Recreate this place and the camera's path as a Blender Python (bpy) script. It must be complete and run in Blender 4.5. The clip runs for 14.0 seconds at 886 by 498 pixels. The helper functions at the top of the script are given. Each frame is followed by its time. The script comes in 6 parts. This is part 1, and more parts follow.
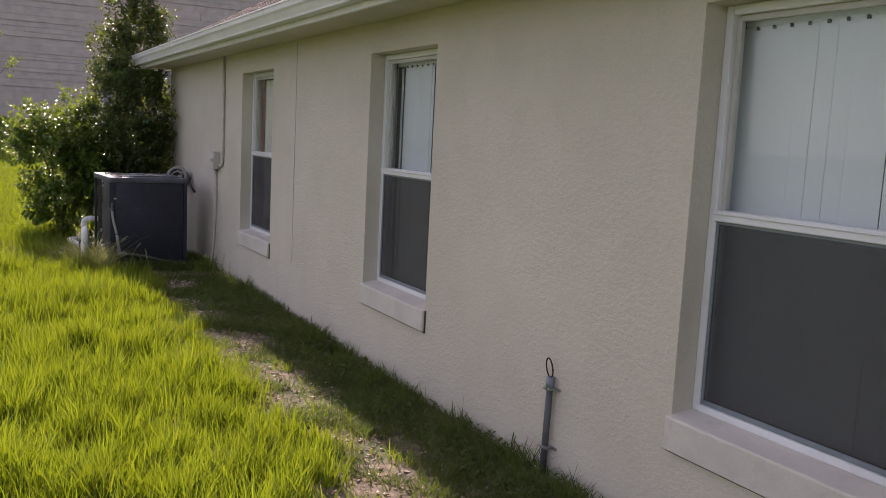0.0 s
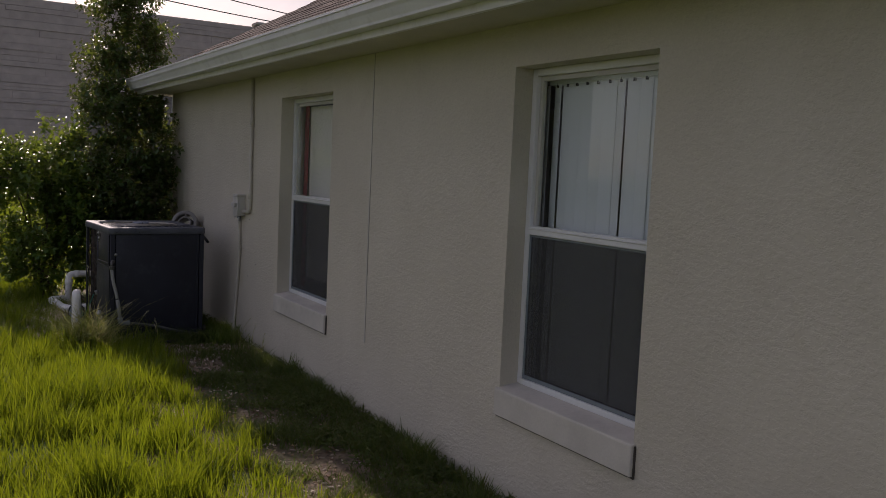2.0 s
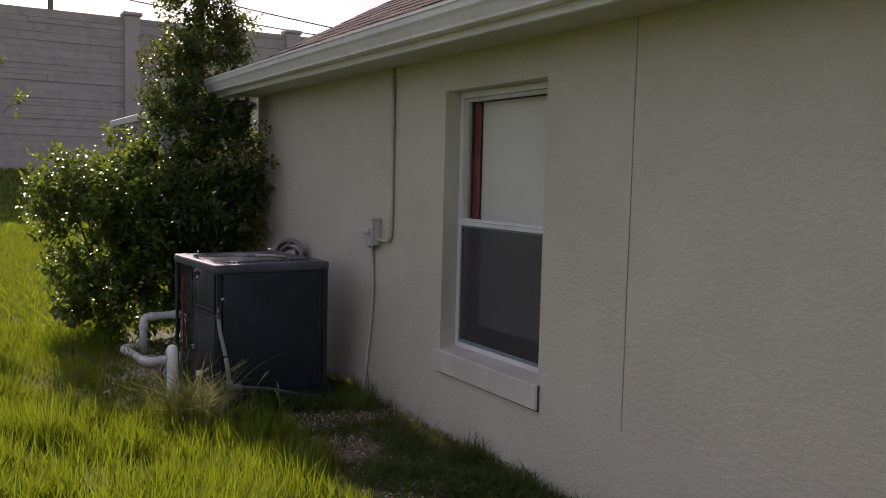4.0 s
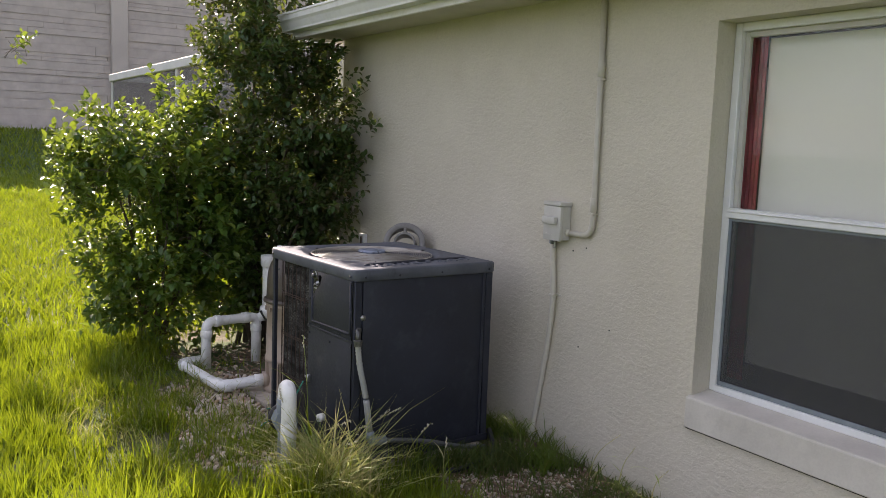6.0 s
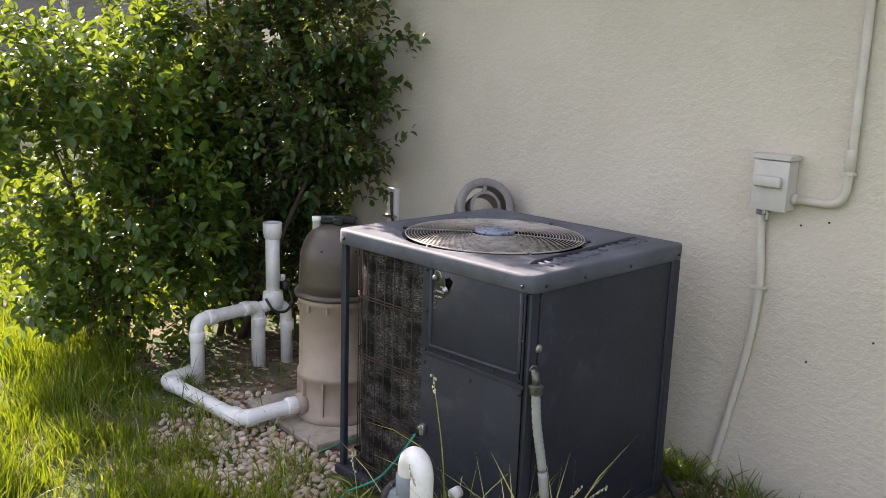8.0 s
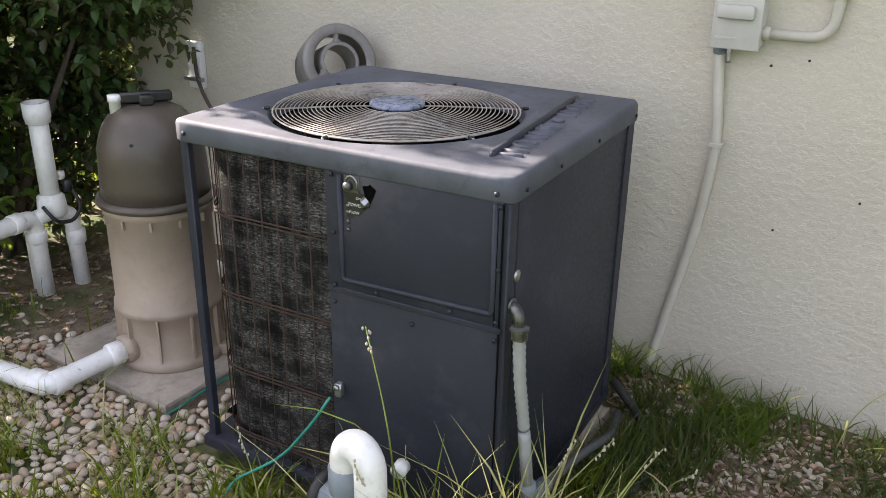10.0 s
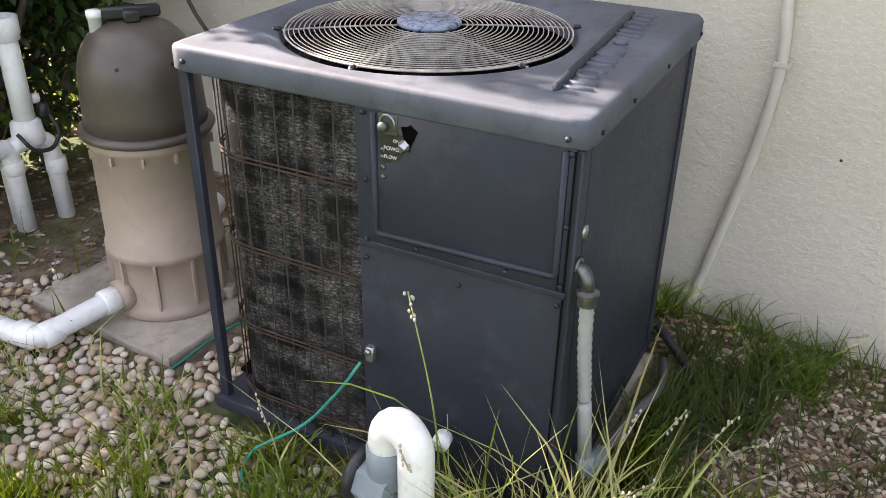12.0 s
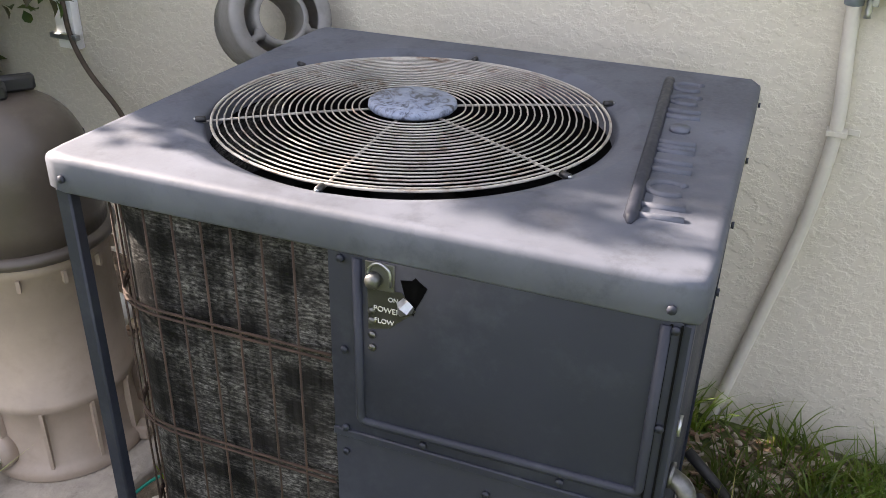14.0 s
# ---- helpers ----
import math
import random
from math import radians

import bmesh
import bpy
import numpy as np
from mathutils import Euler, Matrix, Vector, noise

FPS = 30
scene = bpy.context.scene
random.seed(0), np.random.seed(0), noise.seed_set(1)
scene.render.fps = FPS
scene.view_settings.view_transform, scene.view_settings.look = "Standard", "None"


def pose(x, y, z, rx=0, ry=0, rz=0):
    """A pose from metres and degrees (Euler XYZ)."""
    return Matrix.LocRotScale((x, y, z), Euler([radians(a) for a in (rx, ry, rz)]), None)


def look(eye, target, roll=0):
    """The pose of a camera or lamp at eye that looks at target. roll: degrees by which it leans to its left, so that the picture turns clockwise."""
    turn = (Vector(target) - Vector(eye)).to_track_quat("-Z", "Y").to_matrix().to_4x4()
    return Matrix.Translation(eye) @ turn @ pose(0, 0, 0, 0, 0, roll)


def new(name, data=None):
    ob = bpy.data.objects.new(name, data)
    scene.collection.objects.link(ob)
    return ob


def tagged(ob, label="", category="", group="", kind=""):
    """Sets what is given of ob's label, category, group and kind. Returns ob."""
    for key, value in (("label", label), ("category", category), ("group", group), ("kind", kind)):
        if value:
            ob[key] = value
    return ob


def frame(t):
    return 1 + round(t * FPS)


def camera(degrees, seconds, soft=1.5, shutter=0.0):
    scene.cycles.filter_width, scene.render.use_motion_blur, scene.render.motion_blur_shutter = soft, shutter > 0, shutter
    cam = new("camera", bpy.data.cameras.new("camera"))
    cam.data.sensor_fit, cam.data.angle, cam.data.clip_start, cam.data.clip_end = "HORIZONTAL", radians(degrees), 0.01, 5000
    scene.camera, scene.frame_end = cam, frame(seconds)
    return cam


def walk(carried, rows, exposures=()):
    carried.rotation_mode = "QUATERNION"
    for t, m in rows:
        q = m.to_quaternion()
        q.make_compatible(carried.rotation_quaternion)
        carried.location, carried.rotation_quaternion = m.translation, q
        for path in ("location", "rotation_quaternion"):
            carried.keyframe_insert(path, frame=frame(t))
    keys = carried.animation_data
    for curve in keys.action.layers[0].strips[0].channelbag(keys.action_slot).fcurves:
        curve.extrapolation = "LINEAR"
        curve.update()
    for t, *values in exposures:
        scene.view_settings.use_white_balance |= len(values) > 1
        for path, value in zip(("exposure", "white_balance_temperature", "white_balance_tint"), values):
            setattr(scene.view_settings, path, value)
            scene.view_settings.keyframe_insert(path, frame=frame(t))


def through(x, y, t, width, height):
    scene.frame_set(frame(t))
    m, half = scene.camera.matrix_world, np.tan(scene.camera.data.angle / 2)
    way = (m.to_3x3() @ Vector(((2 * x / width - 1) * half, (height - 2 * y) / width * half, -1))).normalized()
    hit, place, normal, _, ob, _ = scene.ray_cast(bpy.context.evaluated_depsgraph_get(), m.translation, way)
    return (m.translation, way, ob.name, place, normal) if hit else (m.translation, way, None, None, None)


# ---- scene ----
cam = camera(54.1, 14.0, soft=0.8)
PATH = [
    (0, (0.224, -0.04, 1.498), (1.176, 1.701, 1.246), 2.9),
    (0.5, (0.236, 0.513, 1.516), (1.21, 2.244, 1.28), 3.2),
    (1, (0.167, 1.022, 1.523), (1.166, 2.743, 1.313), 3.4),
    (1.5, (0.148, 1.514, 1.522), (1.168, 3.222, 1.317), 2.8),
    (2, (0.163, 2.05, 1.539), (1.189, 3.757, 1.356), 2.6),
    (2.5, (0.084, 2.538, 1.566), (1.149, 4.226, 1.439), 2.1),
    (3, (0.088, 3.1, 1.545), (1.097, 4.821, 1.407), 1.4),
    (3.5, (0.014, 3.632, 1.533), (1.041, 5.341, 1.379), 1.4),
    (4, (-0.053, 4.183, 1.523), (0.95, 5.905, 1.36), 1.4),
    (6.3, (-0.239, 6.644, 1.507), (0.826, 8.318, 1.252), 1.9),
    (6.5, (-0.222, 6.868, 1.51), (0.862, 8.527, 1.245), 1.4),
    (7, (-0.264, 7.37, 1.5), (0.895, 8.973, 1.206), 1.6),
    (7.5, (-0.295, 7.818, 1.492), (0.925, 9.367, 1.158), 1.8),
    (8, (-0.261, 8.224, 1.497), (1.013, 9.71, 1.083), 1.9),
    (8.5, (-0.327, 8.595, 1.493), (1.092, 9.918, 1.006), 1.7),
    (9, (-0.288, 8.791, 1.503), (1.222, 9.967, 0.923), 2.3),
    (9.2, (-0.211, 8.861, 1.487), (1.313, 10.0, 0.87), 1.8),
    (11.3, (0.236, 9.409, 1.422), (1.784, 10.26, 0.485), 1.9),
    (11.5, (0.237, 9.411, 1.419), (1.777, 10.268, 0.473), 1.8),
    (12, (0.241, 9.418, 1.418), (1.739, 10.318, 0.446), 1.0),
    (12.5, (0.239, 9.468, 1.42), (1.74, 10.351, 0.436), 0.8),
    (13, (0.291, 9.55, 1.409), (1.866, 10.375, 0.492), 1.6),
    (13.5, (0.568, 9.685, 1.371), (2.17, 10.456, 0.456), 0.9),
    (14, (0.678, 9.836, 1.371), (2.283, 10.577, 0.436), 1.5),
]
# the picture's brightness drifts as the camera meets bright lawn and sky, then the shaded corner
EXPOSURES = [(0.0, 1.05), (0.5, 0.70), (1.0, 0.32), (1.5, -0.02), (2.0, -0.13), (2.5, -0.08), (3.0, 0.00), (3.5, 0.30), (4.0, 0.36), (4.2, 0.40), (6.3, 1.60), (6.5, 1.65), (7.5, 1.92), (9.0, 2.05), (11.3, 2.45), (12.5, 2.48), (14.0, 2.42)]
WHITE = lambda t: (6700, 31) if t < 2 else (6700, 29) if t < 4.1 else (6800, 23) if t < 8 else (6850, 19)
walk(cam, [(t, look(eye, target, roll)) for t, eye, target, roll in PATH], [(t, stops, *WHITE(t)) for t, stops in EXPOSURES])

# ---- light ----
SUN_ELEV, SUN_AZ = 30.0, 1.0          # degrees above the horizon, degrees from +y towards +x
world = bpy.data.worlds.new("sky")
scene.world = world
world.use_nodes = True
wn, wl = world.node_tree.nodes, world.node_tree.links
sky = wn.new("ShaderNodeTexSky")
sky.sky_type = 'NISHITA'
sky.sun_disc = False
sky.sun_elevation = radians(SUN_ELEV)
sky.sun_rotation = radians(SUN_AZ)
sky.air_density, sky.dust_density, sky.ozone_density = 1.0, 2.0, 1.0
wcoord = wn.new("ShaderNodeTexCoord")
wmap = wn.new("ShaderNodeMapping")
wmap.inputs["Scale"].default_value = (2.2, 2.2, 6.0)
wnoise = wn.new("ShaderNodeTexNoise")
wnoise.inputs["Scale"].default_value = 1.7
wnoise.inputs["Detail"].default_value = 6
wramp = wn.new("ShaderNodeValToRGB")
wramp.color_ramp.elements[0].position, wramp.color_ramp.elements[1].position = 0.42, 0.68
wmix = wn.new("ShaderNodeMixRGB")
wmix.inputs[2].default_value = (8.0, 8.2, 8.6, 1)
wl.new(wcoord.outputs["Generated"], wmap.inputs[0])
wl.new(wmap.outputs[0], wnoise.inputs["Vector"])
wl.new(wnoise.outputs["Fac"], wramp.inputs[0])
wl.new(wramp.outputs[0], wmix.inputs[0])
wl.new(sky.outputs[0], wmix.inputs[1])
wl.new(wmix.outputs[0], wn["Background"].inputs["Color"])
wn["Background"].inputs["Strength"].default_value = 0.082

sun = new("sun", bpy.data.lights.new("sun", "SUN"))
sun.data.energy, sun.data.angle, sun.data.color = 5.0, radians(0.53), (1.0, 0.92, 0.80)
e, a = radians(SUN_ELEV), radians(SUN_AZ)
SUN_FROM = Vector((math.sin(a) * math.cos(e), math.cos(a) * math.cos(e), math.sin(e)))
sun.matrix_world = look(Vector((0, 0, 30)), Vector((0, 0, 30)) - SUN_FROM)

# ---- materials ----


class Nodes:
    """A small builder for one node material."""

    def __init__(self, name):
        self.m = bpy.data.materials.new(name)
        self.m.use_nodes = True
        self.t = self.m.node_tree
        self.b = self.t.nodes["Principled BSDF"]
        self.pos = self.t.nodes.new("ShaderNodeNewGeometry")

    def add(self, kind, **inputs):
        n = self.t.nodes.new("ShaderNode" + kind)
        for k, v in inputs.items():
            n.inputs[k.replace("_", " ")].default_value = v
        return n

    def link(self, a, b):
        self.t.links.new(a, b)

    def noise(self, scale, detail=4, rough=0.55, stretch=None):
        n = self.add("TexNoise", Scale=scale, Detail=detail, Roughness=rough)
        src = self.pos.outputs["Position"]
        if stretch:
            mp = self.add("Mapping")
            mp.inputs["Scale"].default_value = stretch
            self.link(src, mp.inputs[0])
            src = mp.outputs[0]
        self.link(src, n.inputs["Vector"])
        return n.outputs["Fac"]

    def ramp(self, fac, stops):
        r = self.add("ValToRGB")
        els = r.color_ramp.elements
        while len(els) < len(stops):
            els.new(0.5)
        for el, (p, c) in zip(els, stops):
            el.position = p
            el.color = (c, c, c, 1) if isinstance(c, (int, float)) else (*c, 1)
        self.link(fac, r.inputs[0])
        return r.outputs[0]

    def mix(self, fac, a, b, mode="MIX"):
        n = self.add("MixRGB")
        n.blend_type = mode
        for sock, v in ((n.inputs[0], fac), (n.inputs[1], a), (n.inputs[2], b)):
            if isinstance(v, (int, float)):
                sock.default_value = v
            elif isinstance(v, tuple):
                sock.default_value = (*v, 1)
            else:
                self.link(v, sock)
        return n.outputs[0]

    def bump(self, height, strength, dist):
        n = self.add("Bump", Strength=strength, Distance=dist)
        if self.b.inputs["Normal"].is_linked:
            self.link(self.b.inputs["Normal"].links[0].from_socket, n.inputs["Normal"])
        self.link(height, n.inputs["Height"])
        self.link(n.outputs[0], self.b.inputs["Normal"])

    def base(self, col):
        self.link(col, self.b.inputs["Base Color"])

    def set(self, **kw):
        for k, v in kw.items():
            self.b.inputs[k.replace("_", " ")].default_value = v
        return self


def plain(name, col, rough=0.5, metal=0.0, vary=0.25, scale=3.0, grain=60.0, bump=0.1, dirt=None, dirt_amount=0.5, island=False, shine=0.5):
    """Painted, cast or moulded surface with stains at one scale and grain at another."""
    k = Nodes(name)
    k.set(Roughness=rough, Metallic=metal, Specular_IOR_Level=shine)
    dark = tuple(c * (1 - vary) for c in col)
    light = tuple(min(1, c * (1 + vary * 0.5)) for c in col)
    c = k.mix(k.ramp(k.noise(scale), [(0.3, 0.0), (0.7, 1.0)]), dark, light)
    g = k.noise(grain, 3)
    c = k.mix(min(0.25, vary), c, k.ramp(g, [(0.3, 0.55), (0.7, 1.0)]), "MULTIPLY")
    if dirt:
        c = k.mix(k.ramp(k.noise(scale * 2.7, 8, 0.7), [(0.52, 0.0), (0.72, dirt_amount)]), c, dirt)
    if island:
        r = k.ramp(k.pos.outputs["Random Per Island"], [(0.0, 0.7), (1.0, 1.1)])
        c = k.mix(1.0, c, r, "MULTIPLY")
    k.base(c)
    k.link(k.ramp(g, [(0.2, max(0.02, rough - 0.1)), (0.8, min(1, rough + 0.12))]), k.b.inputs["Roughness"])
    if bump:
        k.bump(g, bump, 0.002)
    return k.m


def pieces(name, cols, rough=0.8, grain=40.0, bump=0.3, shine=0.5):
    """Loose pieces whose colour differs from one to the next."""
    k = Nodes(name)
    info = k.add("ObjectInfo")
    add = k.add("Math")
    add.operation = 'ADD'
    k.link(info.outputs["Random"], add.inputs[0])
    k.link(k.pos.outputs["Random Per Island"], add.inputs[1])
    fr = k.add("Math")
    fr.operation = 'FRACT'
    k.link(add.outputs[0], fr.inputs[0])
    n = len(cols)
    c = k.ramp(fr.outputs[0], [((i + 0.5) / n, col) for i, col in enumerate(cols)])
    g = k.noise(grain, 5)
    c = k.mix(0.5, c, k.ramp(g, [(0.3, 0.6), (0.7, 1.0)]), "MULTIPLY")
    k.base(c)
    k.set(Roughness=rough, Specular_IOR_Level=shine)
    if bump:
        k.bump(g, bump, 0.003)
    return k.m


def foliage(name, cols, through, gloss=0.4, trans=0.45):
    """Thin leaves: diffuse and glossy in front, light coming through from behind."""
    k = Nodes(name)
    info = k.add("ObjectInfo")
    add = k.add("Math")
    add.operation = 'ADD'
    k.link(info.outputs["Random"], add.inputs[0])
    k.link(k.pos.outputs["Random Per Island"], add.inputs[1])
    fr = k.add("Math")
    fr.operation = 'FRACT'
    k.link(add.outputs[0], fr.inputs[0])
    n = len(cols)
    c = k.ramp(fr.outputs[0], [((i + 0.5) / n, col) for i, col in enumerate(cols)])
    c = k.mix(0.5, c, k.ramp(k.noise(2.2, 3), [(0.3, 0.55), (0.7, 1.15)]), "MULTIPLY")
    k.base(c)
    k.set(Roughness=gloss)
    tr = k.add("BsdfTranslucent")
    k.link(k.mix(0.5, c, through), tr.inputs["Color"])
    mx = k.add("MixShader")
    mx.inputs[0].default_value = trans
    k.link(k.b.outputs[0], mx.inputs[1])
    k.link(tr.outputs[0], mx.inputs[2])
    k.link(mx.outputs[0], k.t.nodes["Material Output"].inputs["Surface"])
    return k.m


def stucco_material():
    k = Nodes("stucco")
    big = k.noise(0.9, 6, 0.6)
    c = k.mix(k.ramp(big, [(0.3, 0.0), (0.7, 1.0)]), (0.56, 0.52, 0.43), (0.66, 0.615, 0.52))
    fine = k.noise(110, 4)
    c = k.mix(0.3, c, k.ramp(fine, [(0.25, 0.7), (0.7, 1.0)]), "MULTIPLY")
    splash = k.ramp(k.noise(5.0, 8, 0.7), [(0.55, 0.0), (0.75, 0.35)])
    c = k.mix(splash, c, (0.50, 0.45, 0.36))
    k.base(c)
    k.set(Roughness=0.88)
    lumps = k.noise(46, 4, 0.6, stretch=(1.0, 0.72, 1.0))
    patch = k.ramp(k.noise(1.7, 3), [(0.35, 0.35), (0.65, 1.0)])
    k.bump(k.mix(1.0, k.ramp(lumps, [(0.44, 0.0), (0.58, 1.0)]), patch, "MULTIPLY"), 0.58, 0.0042)
    k.bump(fine, 0.2, 0.0015)
    return k.m


def ground_material():
    k = Nodes("lawn_soil")
    soil = k.mix(k.ramp(k.noise(14, 6, 0.7), [(0.35, 0.0), (0.65, 1.0)]), (0.064, 0.046, 0.032), (0.27, 0.205, 0.145))
    green = k.mix(k.ramp(k.noise(3.0, 8, 0.75), [(0.3, 0.0), (0.7, 1.0)]), (0.022, 0.048, 0.009), (0.08, 0.125, 0.022))
    sep = k.add("SeparateXYZ")
    k.link(k.pos.outputs["Position"], sep.inputs[0])
    far = k.add("MapRange")
    far.inputs["From Min"].default_value, far.inputs["From Max"].default_value = 12.5, 17.0
    k.link(sep.outputs["Y"], far.inputs["Value"])
    patch = k.ramp(k.noise(1.6, 5, 0.6), [(0.45, 0.0), (0.62, 1.0)])
    near = k.add("MapRange")
    near.inputs["From Min"].default_value, near.inputs["From Max"].default_value = 0.3, 1.5
    k.link(sep.outputs["X"], near.inputs["Value"])
    lawn = k.mix(k.ramp(k.noise(2.3, 6, 0.65), [(0.55, 0.0), (0.75, 0.6)]), green, soil)
    c = k.mix(far.outputs[0], k.mix(near.outputs[0], lawn, k.mix(patch, soil, green)), green)
    k.base(c)
    k.set(Roughness=0.95)
    k.bump(k.noise(45, 6, 0.7), 0.6, 0.02)
    return k.m


def glass_material():
    """A thin clear pane: see-through, with the mirror image of the outdoors by angle."""
    k = Nodes("window_glass")
    lw = k.add("LayerWeight", Blend=0.5)
    pw = k.add("Math")
    pw.operation = 'POWER'
    pw.inputs[1].default_value = 5.0
    k.link(lw.outputs["Facing"], pw.inputs[0])
    fr = k.add("MapRange")
    fr.inputs["To Min"].default_value, fr.inputs["To Max"].default_value = 0.025, 0.85
    k.link(pw.outputs[0], fr.inputs["Value"])
    gl = k.add("BsdfGlossy", Roughness=0.01)
    gl.inputs["Color"].default_value = (0.9, 0.95, 0.95, 1)
    tr = k.add("BsdfTransparent")
    tr.inputs["Color"].default_value = (0.975, 0.985, 0.985, 1)
    mx = k.add("MixShader")
    k.link(fr.outputs[0], mx.inputs[0])
    k.link(tr.outputs[0], mx.inputs[1])
    k.link(gl.outputs[0], mx.inputs[2])
    k.link(mx.outputs[0], k.t.nodes["Material Output"].inputs["Surface"])
    return k.m


def screen_material():
    """Fine dark insect mesh: half of it open."""
    k = Nodes("insect_screen")
    k.set(Base_Color=(0.06, 0.062, 0.066, 1), Roughness=0.7)
    tr = k.add("BsdfTransparent")
    mx = k.add("MixShader")
    mx.inputs[0].default_value = 0.50
    k.link(k.b.outputs[0], mx.inputs[1])
    k.link(tr.outputs[0], mx.inputs[2])
    k.link(mx.outputs[0], k.t.nodes["Material Output"].inputs["Surface"])
    return k.m


def coil_material():
    """Fin pack: black fins with pale dust caught in patches, combed into fine rows."""
    k = Nodes("coil_fins")
    rows_ = k.noise(1.0, 2, 0.5, stretch=(50, 50, 300))
    specks = k.noise(1.0, 4, 0.7, stretch=(120, 120, 200))
    streaks = k.noise(1.0, 4, 0.65, stretch=(34, 34, 2.2))
    patch = k.noise(1.0, 5, 0.7, stretch=(6, 6, 13))
    m = k.mix(1.0, k.ramp(rows_, [(0.38, 0.20), (0.64, 1.0)]), k.ramp(specks, [(0.37, 0.05), (0.68, 1.0)]), "MULTIPLY")
    m = k.mix(1.0, m, k.ramp(streaks, [(0.32, 0.35), (0.54, 1.0)]), "MULTIPLY")
    m = k.mix(1.0, m, k.ramp(patch, [(0.42, 0.03), (0.62, 1.0)]), "MULTIPLY")
    dark = k.mix(k.ramp(streaks, [(0.4, 0.0), (0.6, 1.0)]), (0.004, 0.0038, 0.0037), (0.017, 0.0155, 0.0145))
    k.base(k.mix(m, dark, (0.26, 0.25, 0.235)))
    k.set(Roughness=0.85, Specular_IOR_Level=0.12)
    k.bump(specks, 0.5, 0.003)
    return k.m


def hub_material():
    """Blue-grey plate with dark swirled scuffs."""
    k = Nodes("scuffed_hub_plate")
    n = k.add("TexNoise", Scale=30.0, Detail=8.0, Roughness=0.72, Distortion=1.6)
    k.link(k.pos.outputs["Position"], n.inputs["Vector"])
    c = k.mix(k.ramp(k.noise(60, 4), [(0.3, 0.0), (0.7, 1.0)]), (0.19, 0.23, 0.33), (0.30, 0.34, 0.43))
    k.base(k.mix(k.ramp(n.outputs["Fac"], [(0.47, 0.0), (0.60, 0.95)]), c, (0.022, 0.024, 0.032)))
    k.set(Roughness=0.5, Metallic=0.15)
    return k.m


M_STUCCO = stucco_material()
M_GROUND = ground_material()
M_GLASS = glass_material()
M_SCREEN = screen_material()
M_COIL = coil_material()
M_SILL = plain("sill_stucco", (0.62, 0.59, 0.53), 0.85, vary=0.15, grain=90, bump=0.5, dirt=(0.36, 0.34, 0.30), dirt_amount=0.35)
M_JOINT = plain("joint_shadow_tone", (0.36, 0.33, 0.28), 0.95, vary=0.3, scale=20)
M_SILL_LINE = plain("dark_sill_line", (0.075, 0.066, 0.055), 0.95, vary=0.3, scale=20)
M_ALU = plain("white_aluminium", (0.74, 0.75, 0.76), 0.38, vary=0.06, grain=120, bump=0.02, dirt=(0.45, 0.44, 0.40), dirt_amount=0.25)
M_GUTTER = plain("gutter_white", (0.80, 0.80, 0.80), 0.40, vary=0.08, grain=60, bump=0.03, dirt=(0.45, 0.43, 0.40), dirt_amount=0.35)
M_SOFFIT = plain("soffit_paint", (0.62, 0.58, 0.50), 0.8, vary=0.1)
M_BLIND = plain("blind_vinyl", (0.69, 0.735, 0.755), 0.6, vary=0.03, grain=30, bump=0.02)
M_SHADE = plain("roller_shade", (0.80, 0.77, 0.70), 0.8, vary=0.05)
M_RED = plain("red_curtain", (0.62, 0.10, 0.13), 0.8, vary=0.3, scale=9)
M_ROOM = plain("room_plaster", (0.30, 0.29, 0.27), 0.9, vary=0.1)
M_SHINGLE = pieces("asphalt_shingle", [(0.026, 0.021, 0.019), (0.060, 0.045, 0.040), (0.036, 0.028, 0.026), (0.090, 0.068, 0.060)], 0.95, 60, 0.8, 0.05)
M_DECK = plain("roof_deck", (0.09, 0.075, 0.065), 0.95)
M_STONEWALL = pieces("precast_stone", [(0.44, 0.395, 0.365), (0.48, 0.43, 0.395), (0.46, 0.41, 0.38)], 0.92, 3.0, 0.6)
M_CONCRETE = plain("precast_concrete", (0.47, 0.425, 0.39), 0.9, vary=0.12, scale=0.6, grain=20, bump=0.3)
M_PAD = plain("concrete_pad", (0.43, 0.375, 0.31), 0.92, vary=0.42, scale=6, grain=90, bump=0.9, dirt=(0.14, 0.12, 0.095), dirt_amount=0.75)
M_SHELL = plain("slate_grey_paint", (0.023, 0.026, 0.039), 0.52, vary=0.2, scale=4, grain=90, bump=0.06, dirt=(0.062, 0.070, 0.085), dirt_amount=0.35, shine=0.35)
M_LID = plain("faded_grey_lid", (0.098, 0.107, 0.134), 0.66, vary=0.3, scale=5, grain=140, bump=0.1, dirt=(0.035, 0.038, 0.048), dirt_amount=0.75)
M_BLACK = plain("black_plastic", (0.018, 0.018, 0.019), 0.45, vary=0.2)
# near-black colour stands in for shade in the fan well, seams and hole
M_INSHADE = plain("interior_shade", (0.006, 0.006, 0.006), 0.95, shine=0.05)
M_WIRE = plain("guard_wire", (0.47, 0.44, 0.39), 0.5, metal=0.2, vary=0.35, scale=9, grain=90, bump=0.2, dirt=(0.13, 0.055, 0.018), dirt_amount=1.0)
M_RUST = plain("rusty_wire", (0.052, 0.030, 0.020), 0.85, metal=0.0, vary=0.4, scale=20)
M_STEEL = plain("galvanised_steel", (0.42, 0.43, 0.43), 0.38, metal=0.9, vary=0.25, scale=30, grain=120)
M_HUB = hub_material()
